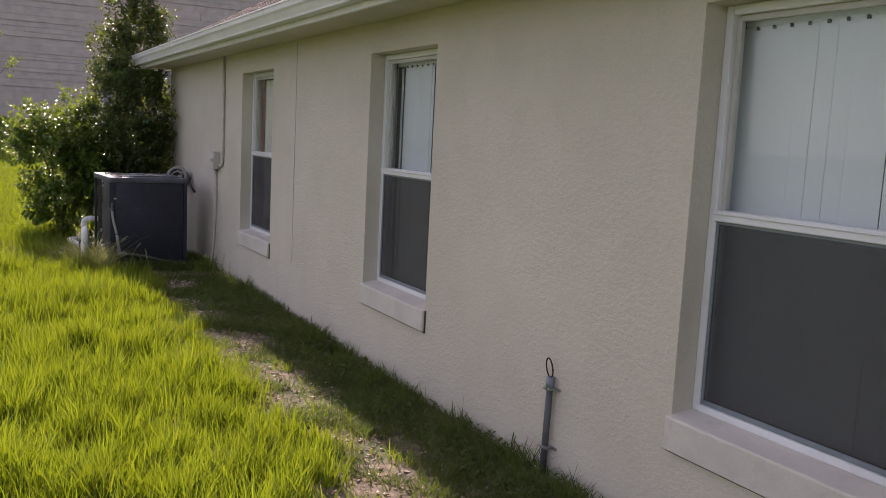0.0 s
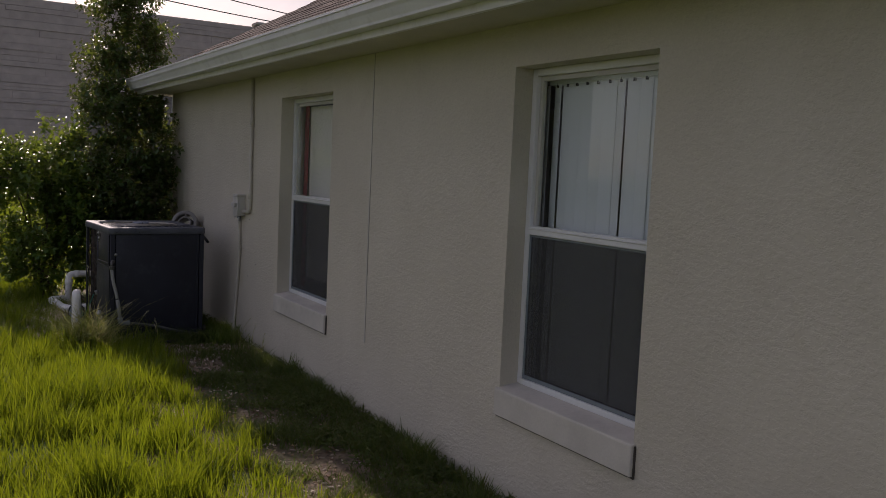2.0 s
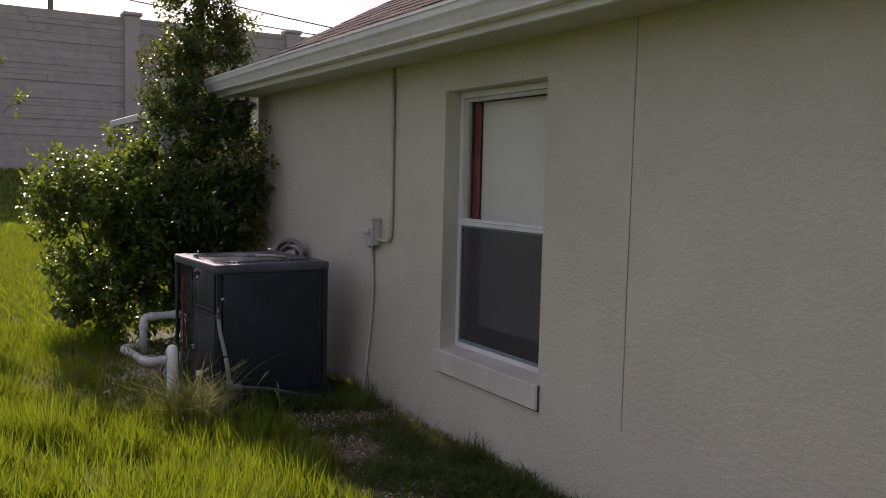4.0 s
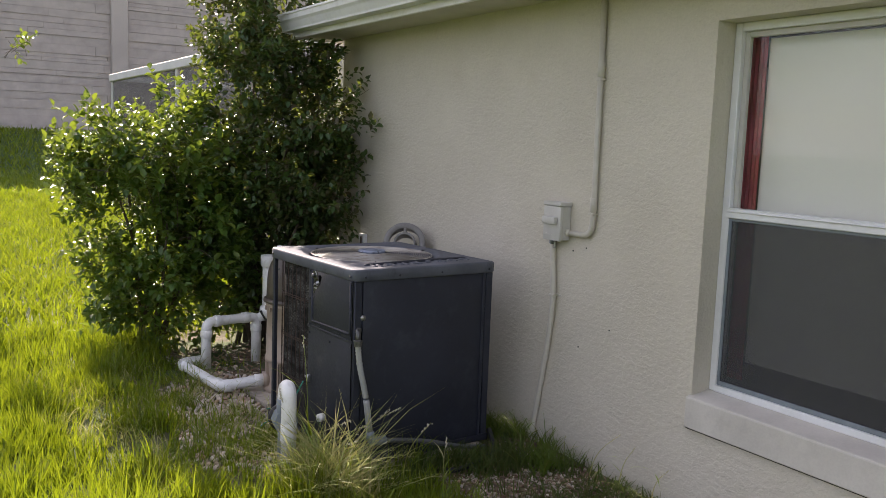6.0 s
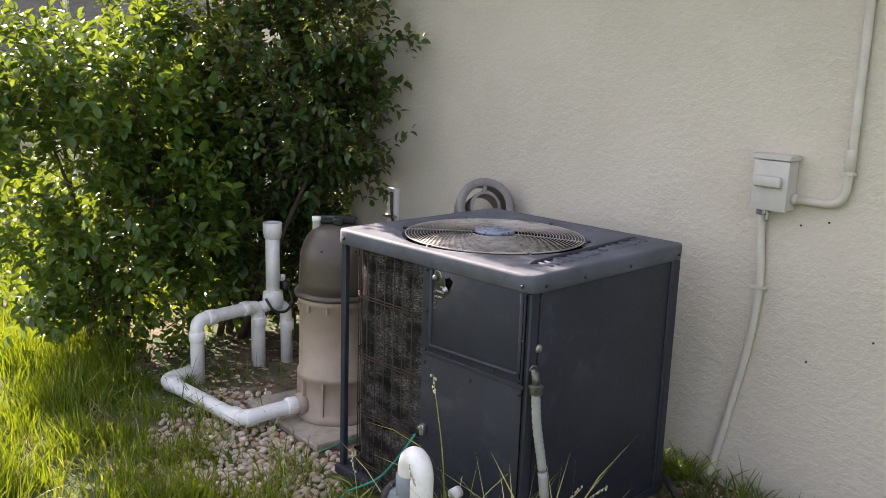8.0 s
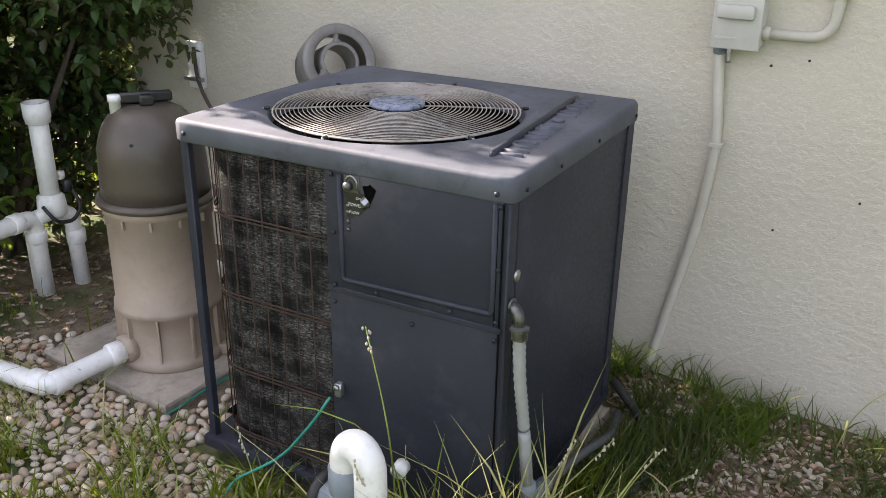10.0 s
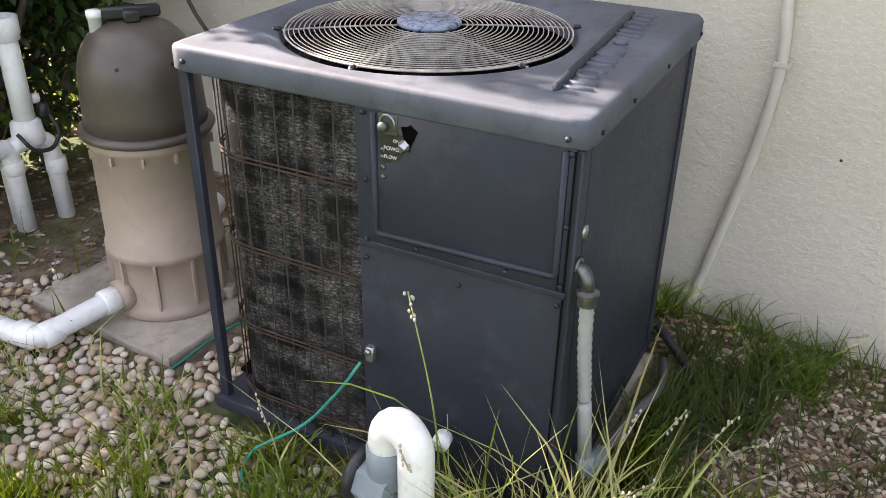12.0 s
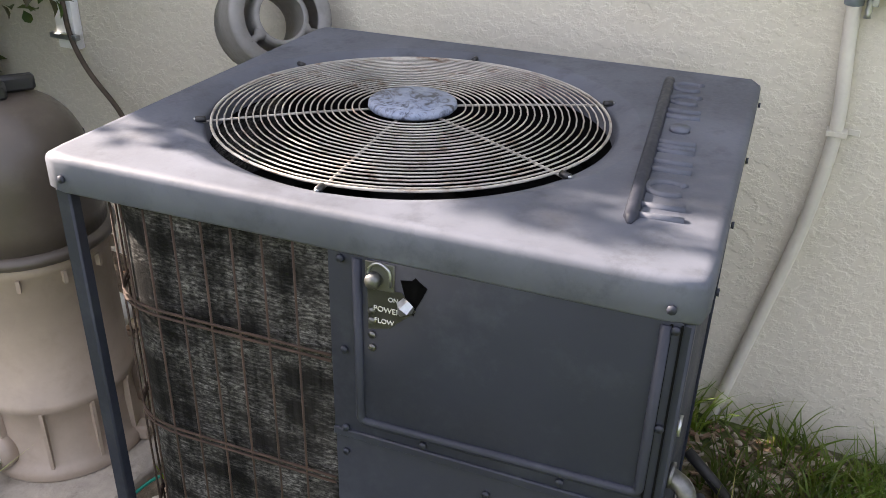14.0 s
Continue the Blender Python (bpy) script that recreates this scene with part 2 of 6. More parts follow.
M_WHIP = plain("pale_grey_conduit", (0.34, 0.35, 0.35), 0.5, vary=0.15, scale=9, dirt=(0.25, 0.23, 0.2), dirt_amount=0.4)
M_PVC = plain("white_pvc", (0.82, 0.82, 0.80), 0.35, vary=0.08, scale=12, grain=70, bump=0.04, dirt=(0.42, 0.37, 0.28), dirt_amount=0.35)
M_GREYPVC = plain("grey_pvc", (0.19, 0.225, 0.255), 0.45, vary=0.15, scale=14, dirt=(0.33, 0.31, 0.27), dirt_amount=0.3)
M_STUB = plain("dark_grey_pvc", (0.085, 0.09, 0.095), 0.5, vary=0.2, scale=14, dirt=(0.2, 0.19, 0.17), dirt_amount=0.3)
M_TAN = plain("tan_resin", (0.39, 0.31, 0.245), 0.5, vary=0.12, scale=7, grain=80, bump=0.05, dirt=(0.24, 0.185, 0.14), dirt_amount=0.35)
M_BROWN = plain("brown_resin", (0.085, 0.068, 0.055), 0.38, vary=0.15, scale=7, grain=80, bump=0.05, dirt=(0.13, 0.11, 0.09), dirt_amount=0.3)
M_BEIGE = plain("painted_conduit", (0.55, 0.52, 0.45), 0.6, vary=0.1, scale=12, bump=0.05)
M_GREYBOX = plain("pale_grey_box", (0.52, 0.51, 0.47), 0.5, vary=0.08, scale=12, bump=0.03)
M_WHEEL = plain("grey_plastic_wheel", (0.23, 0.22, 0.21), 0.5, vary=0.2, scale=12, dirt=(0.1, 0.09, 0.08), dirt_amount=0.4)
M_GREENWIRE = plain("green_insulation", (0.01, 0.25, 0.18), 0.45, vary=0.1)
M_TAG = plain("tag_plate", (0.10, 0.10, 0.085), 0.4, metal=0.3)
M_DULL = plain("dull_steel", (0.15, 0.15, 0.145), 0.42, metal=0.8, vary=0.4, scale=60)
M_PRINT = plain("pale_print", (0.6, 0.6, 0.55), 0.6)
M_PEBBLE = pieces("river_pebble", [(0.52, 0.40, 0.28), (0.66, 0.58, 0.47), (0.32, 0.21, 0.14), (0.74, 0.68, 0.58), (0.50, 0.31, 0.18), (0.60, 0.53, 0.45), (0.42, 0.32, 0.24)], 0.7, 70, 0.15)
M_CHIP = pieces("wood_chip", [(0.20, 0.12, 0.075), (0.34, 0.25, 0.17), (0.13, 0.085, 0.055), (0.48, 0.42, 0.34)], 0.9, 60)
M_GRASS = foliage("grass_blade", [(0.088, 0.155, 0.008), (0.155, 0.225, 0.012), (0.048, 0.095, 0.007), (0.25, 0.29, 0.030), (0.098, 0.175, 0.010)], (0.41, 0.485, 0.012), 0.38, 0.42)
M_TUFT = foliage("mid_green_blade", [(0.09, 0.17, 0.02), (0.13, 0.21, 0.028), (0.065, 0.13, 0.018), (0.19, 0.21, 0.05)], (0.32, 0.44, 0.05), 0.5, 0.45)
# weed greens below the lawn's, with part of the house shade in the colour
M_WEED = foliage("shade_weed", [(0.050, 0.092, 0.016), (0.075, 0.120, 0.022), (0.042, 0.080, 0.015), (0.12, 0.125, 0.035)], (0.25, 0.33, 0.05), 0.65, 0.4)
M_STRAW = foliage("dry_stalk", [(0.42, 0.39, 0.14), (0.27, 0.34, 0.08), (0.52, 0.46, 0.23), (0.20, 0.30, 0.05)], (0.52, 0.50, 0.14), 0.6, 0.3)
M_SEED = plain("seed_head", (0.50, 0.46, 0.36), 0.9, vary=0.2)
M_LEAF = foliage("shrub_leaf", [(0.054, 0.126, 0.025), (0.084, 0.165, 0.032), (0.044, 0.104, 0.025), (0.150, 0.205, 0.034), (0.066, 0.142, 0.028)], (0.38, 0.46, 0.03), 0.32, 0.36)
M_LEAFDARK = foliage("tree_leaf", [(0.036, 0.086, 0.024), (0.052, 0.116, 0.030), (0.030, 0.070, 0.022), (0.080, 0.116, 0.034), (0.074, 0.060, 0.036)], (0.33, 0.38, 0.04), 0.45, 0.28)
M_BARK = plain("bark", (0.105, 0.08, 0.06), 0.9, vary=0.4, scale=20, grain=60, bump=0.6)
M_POLE = plain("weathered_pole", (0.16, 0.14, 0.12), 0.9, vary=0.2)
M_CABLE = plain("black_cable", (0.02, 0.02, 0.02), 0.6)
M_CAGE = plain("white_cage_paint", (0.62, 0.63, 0.64), 0.5, vary=0.1)
M_MESHDARK = plain("cage_screen", (0.05, 0.052, 0.055), 0.9)

# ---- building helpers ----
ORIGIN = {}


def thing(name, loc, label="", category="", group="", kind=""):
    ob = new(name)
    ob.empty_display_size = 0.1
    ob.location = loc
    ORIGIN[ob] = Vector(loc)
    return tagged(ob, label, category, group, kind)


def finish(bm, name, material, smooth=None):
    me = bpy.data.meshes.new(name)
    if smooth is not None:
        for f in bm.faces:
            f.smooth = True
        for ed in bm.edges:
            if len(ed.link_faces) == 2 and ed.calc_face_angle(0) > radians(smooth):
                ed.smooth = False
    bm.to_mesh(me)
    bm.free()
    me.materials.append(material)
    return me


def part(name, bm, material, parent=None, label="", smooth=40):
    """Links a bmesh, given in world places, as one mesh under a thing or a part."""
    o = ORIGIN.get(parent, Vector((0, 0, 0)))
    bm.transform(Matrix.Translation(-o))
    ob = new(name, finish(bm, name, material, smooth))
    if parent is not None:
        ob.parent = parent
        ORIGIN[ob] = o
    if label:
        ob["label"] = label
    return ob


def box(bm, x0, x1, y0, y1, z0, z1, bevel=0.0, seg=1, m=None):
    r = bmesh.ops.create_cube(bm, size=1.0)
    vs = r["verts"]
    bmesh.ops.transform(bm, matrix=Matrix.Translation(((x0 + x1) / 2, (y0 + y1) / 2, (z0 + z1) / 2)) @ Matrix.Diagonal((x1 - x0, y1 - y0, z1 - z0, 1)), verts=vs)
    if m is not None:
        bmesh.ops.transform(bm, matrix=m, verts=vs)
    if bevel:
        es = list({ed for v in vs for ed in v.link_edges})
        bmesh.ops.bevel(bm, geom=es, offset=bevel, segments=seg, affect='EDGES', profile=0.5)
    return bm


def boxes(*specs, bevel=0.0, seg=1):
    bm = bmesh.new()
    for s in specs:
        box(bm, *s, bevel=bevel, seg=seg)
    return bm


def rounded(pts, r, n=6):
    """The polyline with its corners rounded."""
    pts = [Vector(p) for p in pts]
    out = [pts[0]]
    for a_, b_, c_ in zip(pts, pts[1:], pts[2:]):
        u, v = (a_ - b_), (c_ - b_)
        d = min(r, u.length * 0.49, v.length * 0.49)
        p, q = b_ + u.normalized() * d, b_ + v.normalized() * d
        for i in range(n + 1):
            t = i / n
            out.append(p * (1 - t) ** 2 + b_ * 2 * t * (1 - t) + q * t * t)
    out.append(pts[-1])
    return out


def tube(bm, pts, r, seg=10, caps=True, closed=False):
    """Sweeps a ring of radius r (or a radius a point) along the points."""
    pts = [Vector(p) for p in pts]
    n = len(pts)
    radii = r if isinstance(r, (list, tuple)) else [r] * n
    rings, side = [], None
    for i, p in enumerate(pts):
        if closed:
            d = pts[(i + 1) % n] - pts[i - 1]
        else:
            d = pts[min(i + 1, n - 1)] - pts[max(i - 1, 0)]
        if d.length < 1e-9:
            d = Vector((0, 0, 1))
        d.normalize()
        if side is None:
            side = d.orthogonal().normalized()
        else:
            side = side - d * side.dot(d)
            side = side.normalized() if side.length > 1e-6 else d.orthogonal().normalized()
        up = d.cross(side)
        rings.append([bm.verts.new(p + (side * math.cos(k * math.tau / seg) + up * math.sin(k * math.tau / seg)) * radii[i]) for k in range(seg)])
    pairs = list(zip(rings, rings[1:]))
    if closed:
        pairs.append((rings[-1], rings[0]))
    for ra, rb in pairs:
        for k in range(seg):
            bm.faces.new((ra[k], ra[(k + 1) % seg], rb[(k + 1) % seg], rb[k]))
    if caps and not closed:
        bm.faces.new(rings[0][::-1])
        bm.faces.new(rings[-1])
    return bm


def lathe(bm, profile, centre, seg=32):
    """Turns (radius, z) round the upright through centre."""
    cx, cy = centre[0], centre[1]
    rings = []
    for r, z in profile:
        r = max(r, 1e-4)
        rings.append([bm.verts.new((cx + r * math.cos(k * math.tau / seg), cy + r * math.sin(k * math.tau / seg), z)) for k in range(seg)])
    for ra, rb in zip(rings, rings[1:]):
        for k in range(seg):
            bm.faces.new((ra[k], ra[(k + 1) % seg], rb[(k + 1) % seg], rb[k]))
    bm.faces.new(rings[0][::-1])
    bm.faces.new(rings[-1])
    return bm


def rough_slab(x0, x1, y0, y1, z0, z1, seed, cut=14):
    """A cast slab with chipped, wavering edges."""
    rnd = random.Random(seed)
    bm = boxes((x0, x1, y0, y1, z0, z1))
    bmesh.ops.subdivide_edges(bm, edges=bm.edges[:], cuts=cut, use_grid_fill=True)
    for v in bm.verts:
        ex, ey = min(v.co.x - x0, x1 - v.co.x), min(v.co.y - y0, y1 - v.co.y)
        top = z1 - v.co.z < 1e-4
        if top and (ex < 1e-4 or ey < 1e-4):
            chip = rnd.random() ** 3 * 0.022 + 0.003
            v.co.z -= chip * 0.7
            v.co.x += chip if v.co.x - x0 < 1e-4 else -chip if x1 - v.co.x < 1e-4 else 0
            v.co.y += chip if v.co.y - y0 < 1e-4 else -chip if y1 - v.co.y < 1e-4 else 0
        elif top:
            v.co.z -= rnd.uniform(0.0, 0.003)
    return bm


def disc(bm, centre, axis, r, depth, seg=16):
    """A short solid cylinder from centre along axis."""
    c = Vector(centre)
    return tube(bm, [c, c + Vector(axis).normalized() * depth], r, seg)


def extrude_profile(bm, prof, y0, y1):
    """A closed (x, z) outline drawn along y."""
    a_ = [bm.verts.new((x, y0, z)) for x, z in prof]
    b_ = [bm.verts.new((x, y1, z)) for x, z in prof]
    n = len(prof)
    for i in range(n):
        bm.faces.new((a_[i], a_[(i + 1) % n], b_[(i + 1) % n], b_[i]))
    bm.faces.new(a_[::-1])
    bm.faces.new(b_)
    bmesh.ops.recalc_face_normals(bm, faces=bm.faces[:])
    return bm


def raw_mesh(name, verts, faces, material, smooth=True):
    """A mesh straight from arrays, for grass, leaves and stones by the thousand. faces: (n, 3) or (n, 4)."""
    verts, faces = np.asarray(verts, np.float32).reshape(-1, 3), np.asarray(faces, np.int32)
    me = bpy.data.meshes.new(name)
    n, k = faces.shape
    me.vertices.add(len(verts))
    me.vertices.foreach_set("co", verts.ravel())
    me.loops.add(n * k)
    me.loops.foreach_set("vertex_index", faces.ravel())
    me.polygons.add(n)
    me.polygons.foreach_set("loop_start", np.arange(0, n * k, k, dtype=np.int32))
    me.polygons.foreach_set("use_smooth", np.full(n, smooth))
    me.update()
    me.validate()
    me.materials.append(material)
    return me


GROUND = -0.10
smooth01 = lambda t: np.clip(t, 0, 1) ** 2 * (3 - 2 * np.clip(t, 0, 1))


def ground_z(x, y):
    """The lawn: level by the house, a low bank towards the barrier."""
    x, y = np.asarray(x, float), np.asarray(y, float)
    ripple = 0.012 * np.sin(x * 2.1 + 1.3 * np.sin(y * 0.9)) + 0.010 * np.sin(y * 1.7 + x)
    dip = 0.034 * np.exp(-(((x - 1.55) / 0.7) ** 2 + ((y - 11.3) / 0.8) ** 2))
    return GROUND + ripple - dip + 0.25 * smooth01((y - 15.0) / 17.0) + 1.25 * smooth01((y - 32.5) / 7.0)


# ---- structure: ground ----
def build_ground():
    xs = np.concatenate([[-900, -400, -150, -60, -25, -12], np.arange(-7, 9, 0.35), [12, 25, 60, 150, 400, 900]])
    ys = np.concatenate([[-900, -300, -80, -25, -8], np.arange(-4, 16, 0.35), np.arange(16, 42, 1.0), [50, 70, 120, 300, 900]])
    X, Y = np.meshgrid(xs, ys, indexing="ij")
    Z = ground_z(X, Y)
    v = np.stack([X, Y, Z], -1).reshape(-1, 3)
    nx, ny = len(xs), len(ys)
    i, j = np.meshgrid(np.arange(nx - 1), np.arange(ny - 1), indexing="ij")
    q = i * ny + j
    f = np.stack([q, q + ny, q + ny + 1, q + 1], -1).reshape(-1, 4)
    ob = new("ground", raw_mesh("ground", v, f, M_GROUND))
    tagged(ob, "uneven lawn soil with bare brown patches beside the house", "ground", kind="structure")


build_ground()

# ---- structure: house ----
WX, WT = 2.667, 0.20                  # outer face of the long wall, its thickness
Y0, Y1 = -2.6, 12.5                  # the house's ends
SOFFIT, HEAD, SILL = 2.262, 2.055, 0.445
EAVE_X, EAVE_Z = 2.29, 2.40           # outer face of the fascia, top of the gutter
XB = 12.0
WINDOWS = [(1.48, 2.457), (4.621, 5.598), (7.824, 8.862)]


def build_house():
    wall = thing("wall_west", (WX, 5, GROUND), "cream knockdown stucco house wall with three deep window openings", "wall", kind="structure")
    bm = bmesh.new()
    z0, z1 = GROUND - 0.25, SOFFIT + 0.02
    x0, x1 = WX, WX + WT
    ys = [Y0] + [v for w in WINDOWS for v in w] + [Y1]
    for a_, b_ in zip(ys[0::2], ys[1::2]):
        box(bm, x0, x1, a_, b_, z0, z1)
    for a_, b_ in WINDOWS:
        box(bm, x0, x1, a_, b_, z0, SILL)
        box(bm, x0, x1, a_, b_, HEAD, z1)
    bmesh.ops.remove_doubles(bm, verts=bm.verts[:], dist=1e-4)
    part("wall_face", bm, M_STUCCO, wall, smooth=None)
    # the other walls, which only close the house
    for nm, s in (("wall_north", (x1, XB, Y1 - WT, Y1 - 0.003, z0, z1)), ("wall_south", (x1, XB, Y0 + 0.003, Y0 + WT, z0, z1)), ("wall_east", (XB - WT, XB + 0.003, Y0, Y1, z0, z1))):
        w = part(nm, boxes(s), M_STUCCO, smooth=None)
        tagged(w, "cream stucco house wall round the corner", "wall", kind="structure")
    rear = part("wall_rear", boxes((3.2, 3.2 + WT, Y1 + 0.001, 14.55, z0, z1 - 0.03)), M_STUCCO, smooth=None)
    tagged(rear, "cream stucco wall set back beyond the house corner", "wall", kind="structure")
    fl = part("floor", boxes((x1, XB - WT, Y0 + WT, Y1 - WT, 0.0, 0.05)), M_ROOM, smooth=None)
    tagged(fl, "dim room floor behind the windows", "floor", kind="structure")
    ce = part("ceiling", boxes((x1, XB - WT, Y0 + WT, Y1 - WT, z1 - 0.06, z1 - 0.012)), M_ROOM, smooth=None)
    tagged(ce, "dim plaster ceiling behind the windows", "ceiling", kind="structure")
    pw = part("wall_inner", boxes((WX + 3.2, WX + 3.3, Y0 + WT, Y1 - WT, 0.05, z1 - 0.06)), M_ROOM, smooth=None)
    tagged(pw, "plain dim inner room wall", "wall", kind="structure")
    # vertical control joint bead
    jb = part("control_joint", boxes((WX - 0.004, WX + 0.002, 7.170, 7.182, 0.366, SOFFIT)), M_SILL, smooth=None)
    # thin dark strip: the bead's shadow line put into colour
    part("joint_shadow", boxes((WX - 0.0015, WX + 0.001, 7.1655, 7.1695, 0.366, SOFFIT)), M_JOINT, jb, "dark strip drawn as the shadow beside the bead", smooth=None)
    tagged(jb, "thin vertical stucco control joint bead on the wall", "trim", kind="structure")


def build_window(i, y0, y1, kind):
    w = thing("window_%d" % i, (WX, (y0 + y1) / 2, SILL), {
        "blinds": "white single-hung window with vertical blinds and dark screen",
        "shade": "white single-hung window with pale shade and red curtain"}[kind], "window", kind="structure")
    fx0, fx1 = WX + 0.106, WX + 0.166
    mid = 1.255
    t = 0.038
    # sill: sloped top in the opening and a proud band below it
    bm = bmesh.new()
    extrude_profile(bm, [(WX - 0.024, SILL - 0.135), (WX - 0.002, SILL - 0.135), (WX - 0.002, SILL - 0.02), (fx1, SILL + 0.012), (fx1, SILL + 0.024), (fx0, SILL + 0.022), (WX - 0.02, SILL + 0.003), (WX - 0.024, SILL - 0.002)], y0 - 0.012, y1 + 0.012)
    bmesh.ops.bevel(bm, geom=[ed for ed in bm.edges], offset=0.004, segments=1, affect='EDGES')
    part("window_sill", bm, M_SILL, w, "pale weathered stucco sill", smooth=None)
    # thin dark strips along the sill's bottom and near end
    part("sill_line", boxes((WX - 0.009, WX + 0.001, y0 - 0.011, y1 + 0.012, SILL - 0.143, SILL - 0.1352), (WX - 0.009, WX + 0.001, y0 - 0.018, y0 - 0.0125, SILL - 0.143, SILL - 0.004)), M_SILL_LINE, w, "dark line round the sill", smooth=None)
    zs = SILL + 0.022
    bm = boxes((fx0, fx1, y0 + 0.001, y0 + t, zs, HEAD - 0.001), (fx0, fx1, y1 - t, y1 - 0.001, zs, HEAD - 0.001), (fx0, fx1, y0 + t, y1 - t, HEAD - t, HEAD - 0.001), (fx0 - 0.006, fx1, y0 + t, y1 - t, zs, zs + 0.03), bevel=0.003)
    part("window_frame", bm, M_ALU, w)
    part("meeting_rail", boxes((fx0 - 0.008, fx0 + 0.03, y0 + t, y1 - t, mid - 0.022, mid + 0.022), (fx0 - 0.014, fx0 - 0.008, y0 + t, y1 - t, mid + 0.004, mid + 0.012), bevel=0.003), M_ALU, w)
    s = 0.024
    a_, b_ = y0 + t, y1 - t
    # grey sash members
    part("upper_sash", boxes((fx0 + 0.022, fx0 + 0.045, a_, a_ + s, mid + 0.022, HEAD - t), (fx0 + 0.022, fx0 + 0.045, b_ - s, b_, mid + 0.022, HEAD - t), (fx0 + 0.022, fx0 + 0.045, a_ + s, b_ - s, HEAD - t - s, HEAD - t), bevel=0.002), M_GREYBOX, w)
    part("upper_pane", boxes((fx0 + 0.032, fx0 + 0.036, a_ + s, b_ - s, mid + 0.022, HEAD - t - s)), M_GLASS, w).visible_shadow = False
    part("lower_pane", boxes((fx0 + 0.030, fx0 + 0.034, a_ + 0.012, b_ - 0.012, zs + 0.03, mid - 0.022)), M_GLASS, w).visible_shadow = False
    part("screen_frame", boxes((fx0 + 0.004, fx0 + 0.016, a_, a_ + 0.014, zs + 0.03, mid - 0.022), (fx0 + 0.004, fx0 + 0.016, b_ - 0.014, b_, zs + 0.03, mid - 0.022), (fx0 + 0.004, fx0 + 0.016, a_ + 0.014, b_ - 0.014, zs + 0.03, zs + 0.05), (fx0 + 0.004, fx0 + 0.016, a_ + 0.014, b_ - 0.014, mid - 0.034, mid - 0.022), bevel=0.002), M_GREYPVC, w)
    part("screen", boxes((fx0 + 0.009, fx0 + 0.0105, a_ + 0.014, b_ - 0.014, zs + 0.05, mid - 0.034)), M_SCREEN, w, "dark insect screen")
    xin = WX + WT + 0.008
    if kind == "blinds":
        bl = thing("vertical_blinds", (xin, (y0 + y1) / 2, zs), "closed white vinyl vertical blinds hanging behind the glass", "blinds", "vertical blinds in the windows")
        part("head_rail", boxes((xin - 0.003, xin + 0.045, y0 + 0.01, y1 - 0.01, HEAD - 0.075, HEAD - 0.03), bevel=0.004), M_BLIND, bl)
        n = int((y1 - y0 - 0.04) / 0.078)
        rnd = random.Random(i)
        me = None
        for k in range(n + 1):
            yc = y0 + 0.05 + k * 0.078 + rnd.uniform(-0.0028, 0.0028) * i
            turn = rnd.choice((-1.0, 1.5, -2.0, 3.0) if i == 1 else (-2.0, 4.0, -7.0, 11.0, -16.0)) + rnd.uniform(-0.5, 0.5)
            if me is None:
                bm = boxes((-0.0007, 0.0007, -0.0387, 0.0387, 0.0, HEAD - 0.095 - zs))
                me = finish(bm, "slat", M_BLIND)
                hook = finish(boxes((-0.004, 0.004, -0.006, 0.006, HEAD - 0.095 - zs - 0.012, HEAD - 0.095 - zs + 0.010)), "hook", M_BLACK)
            sl = new("slat", me)
            sl.parent = bl
            sl.matrix_basis = pose(0.006, yc - (y0 + y1) / 2, 0.02, 0, 0, turn)
            hk = new("hook", hook)
            hk.parent = sl
            hk.location = (-0.004, 0, 0)
    else:
        sh = thing("roller_shade", (xin, (y0 + y1) / 2, zs), "lowered cream fabric roller shade behind the glass", "shade")
        bm = boxes((xin + 0.012, xin + 0.014, y0 + 0.03, y1 - 0.092, 0.6, HEAD - 0.06))
        part("fabric", bm, M_SHADE, sh)
        bm = bmesh.new()
        tube(bm, [(xin + 0.034, y0 + 0.02, HEAD - 0.05), (xin + 0.034, y1 - 0.03, HEAD - 0.05)], 0.018, 12)
        part("roller", bm, M_BLACK, sh, "dark roller tube")
        cu = thing("curtain", (xin, y1 - 0.1, zs), "narrow red curtain drawn to the side of the window", "curtain")
        bm = bmesh.new()
        col = []
        for q in range(25):
            u = y1 - 0.096 + 0.086 * q / 24
            dx = xin - 0.004 + 0.003 * math.sin(q * 1.1)
            col.append([bm.verts.new((dx, u, zs + 0.05)), bm.verts.new((dx, u, HEAD - 0.04))])
        for c0, c1 in zip(col, col[1:]):
            bm.faces.new((c0[0], c1[0], c1[1], c0[1]))
        bmesh.ops.solidify(bm, geom=bm.faces[:], thickness=0.002)
        part("cloth", bm, M_RED, cu)


build_house()
for i_, ((a0, b0), kd) in enumerate(zip(WINDOWS, ("blinds", "blinds", "shade")), 1):
    build_window(i_, a0, b0, kd)

# ---- structure: roof, soffit, gutter ----
PITCH = 0.58
EY1, EY0 = Y1 + 0.10, Y0 - 0.25       # eave lines of the two ends
EXB = XB + 0.25
ROOF_Z = EAVE_Z - 0.02


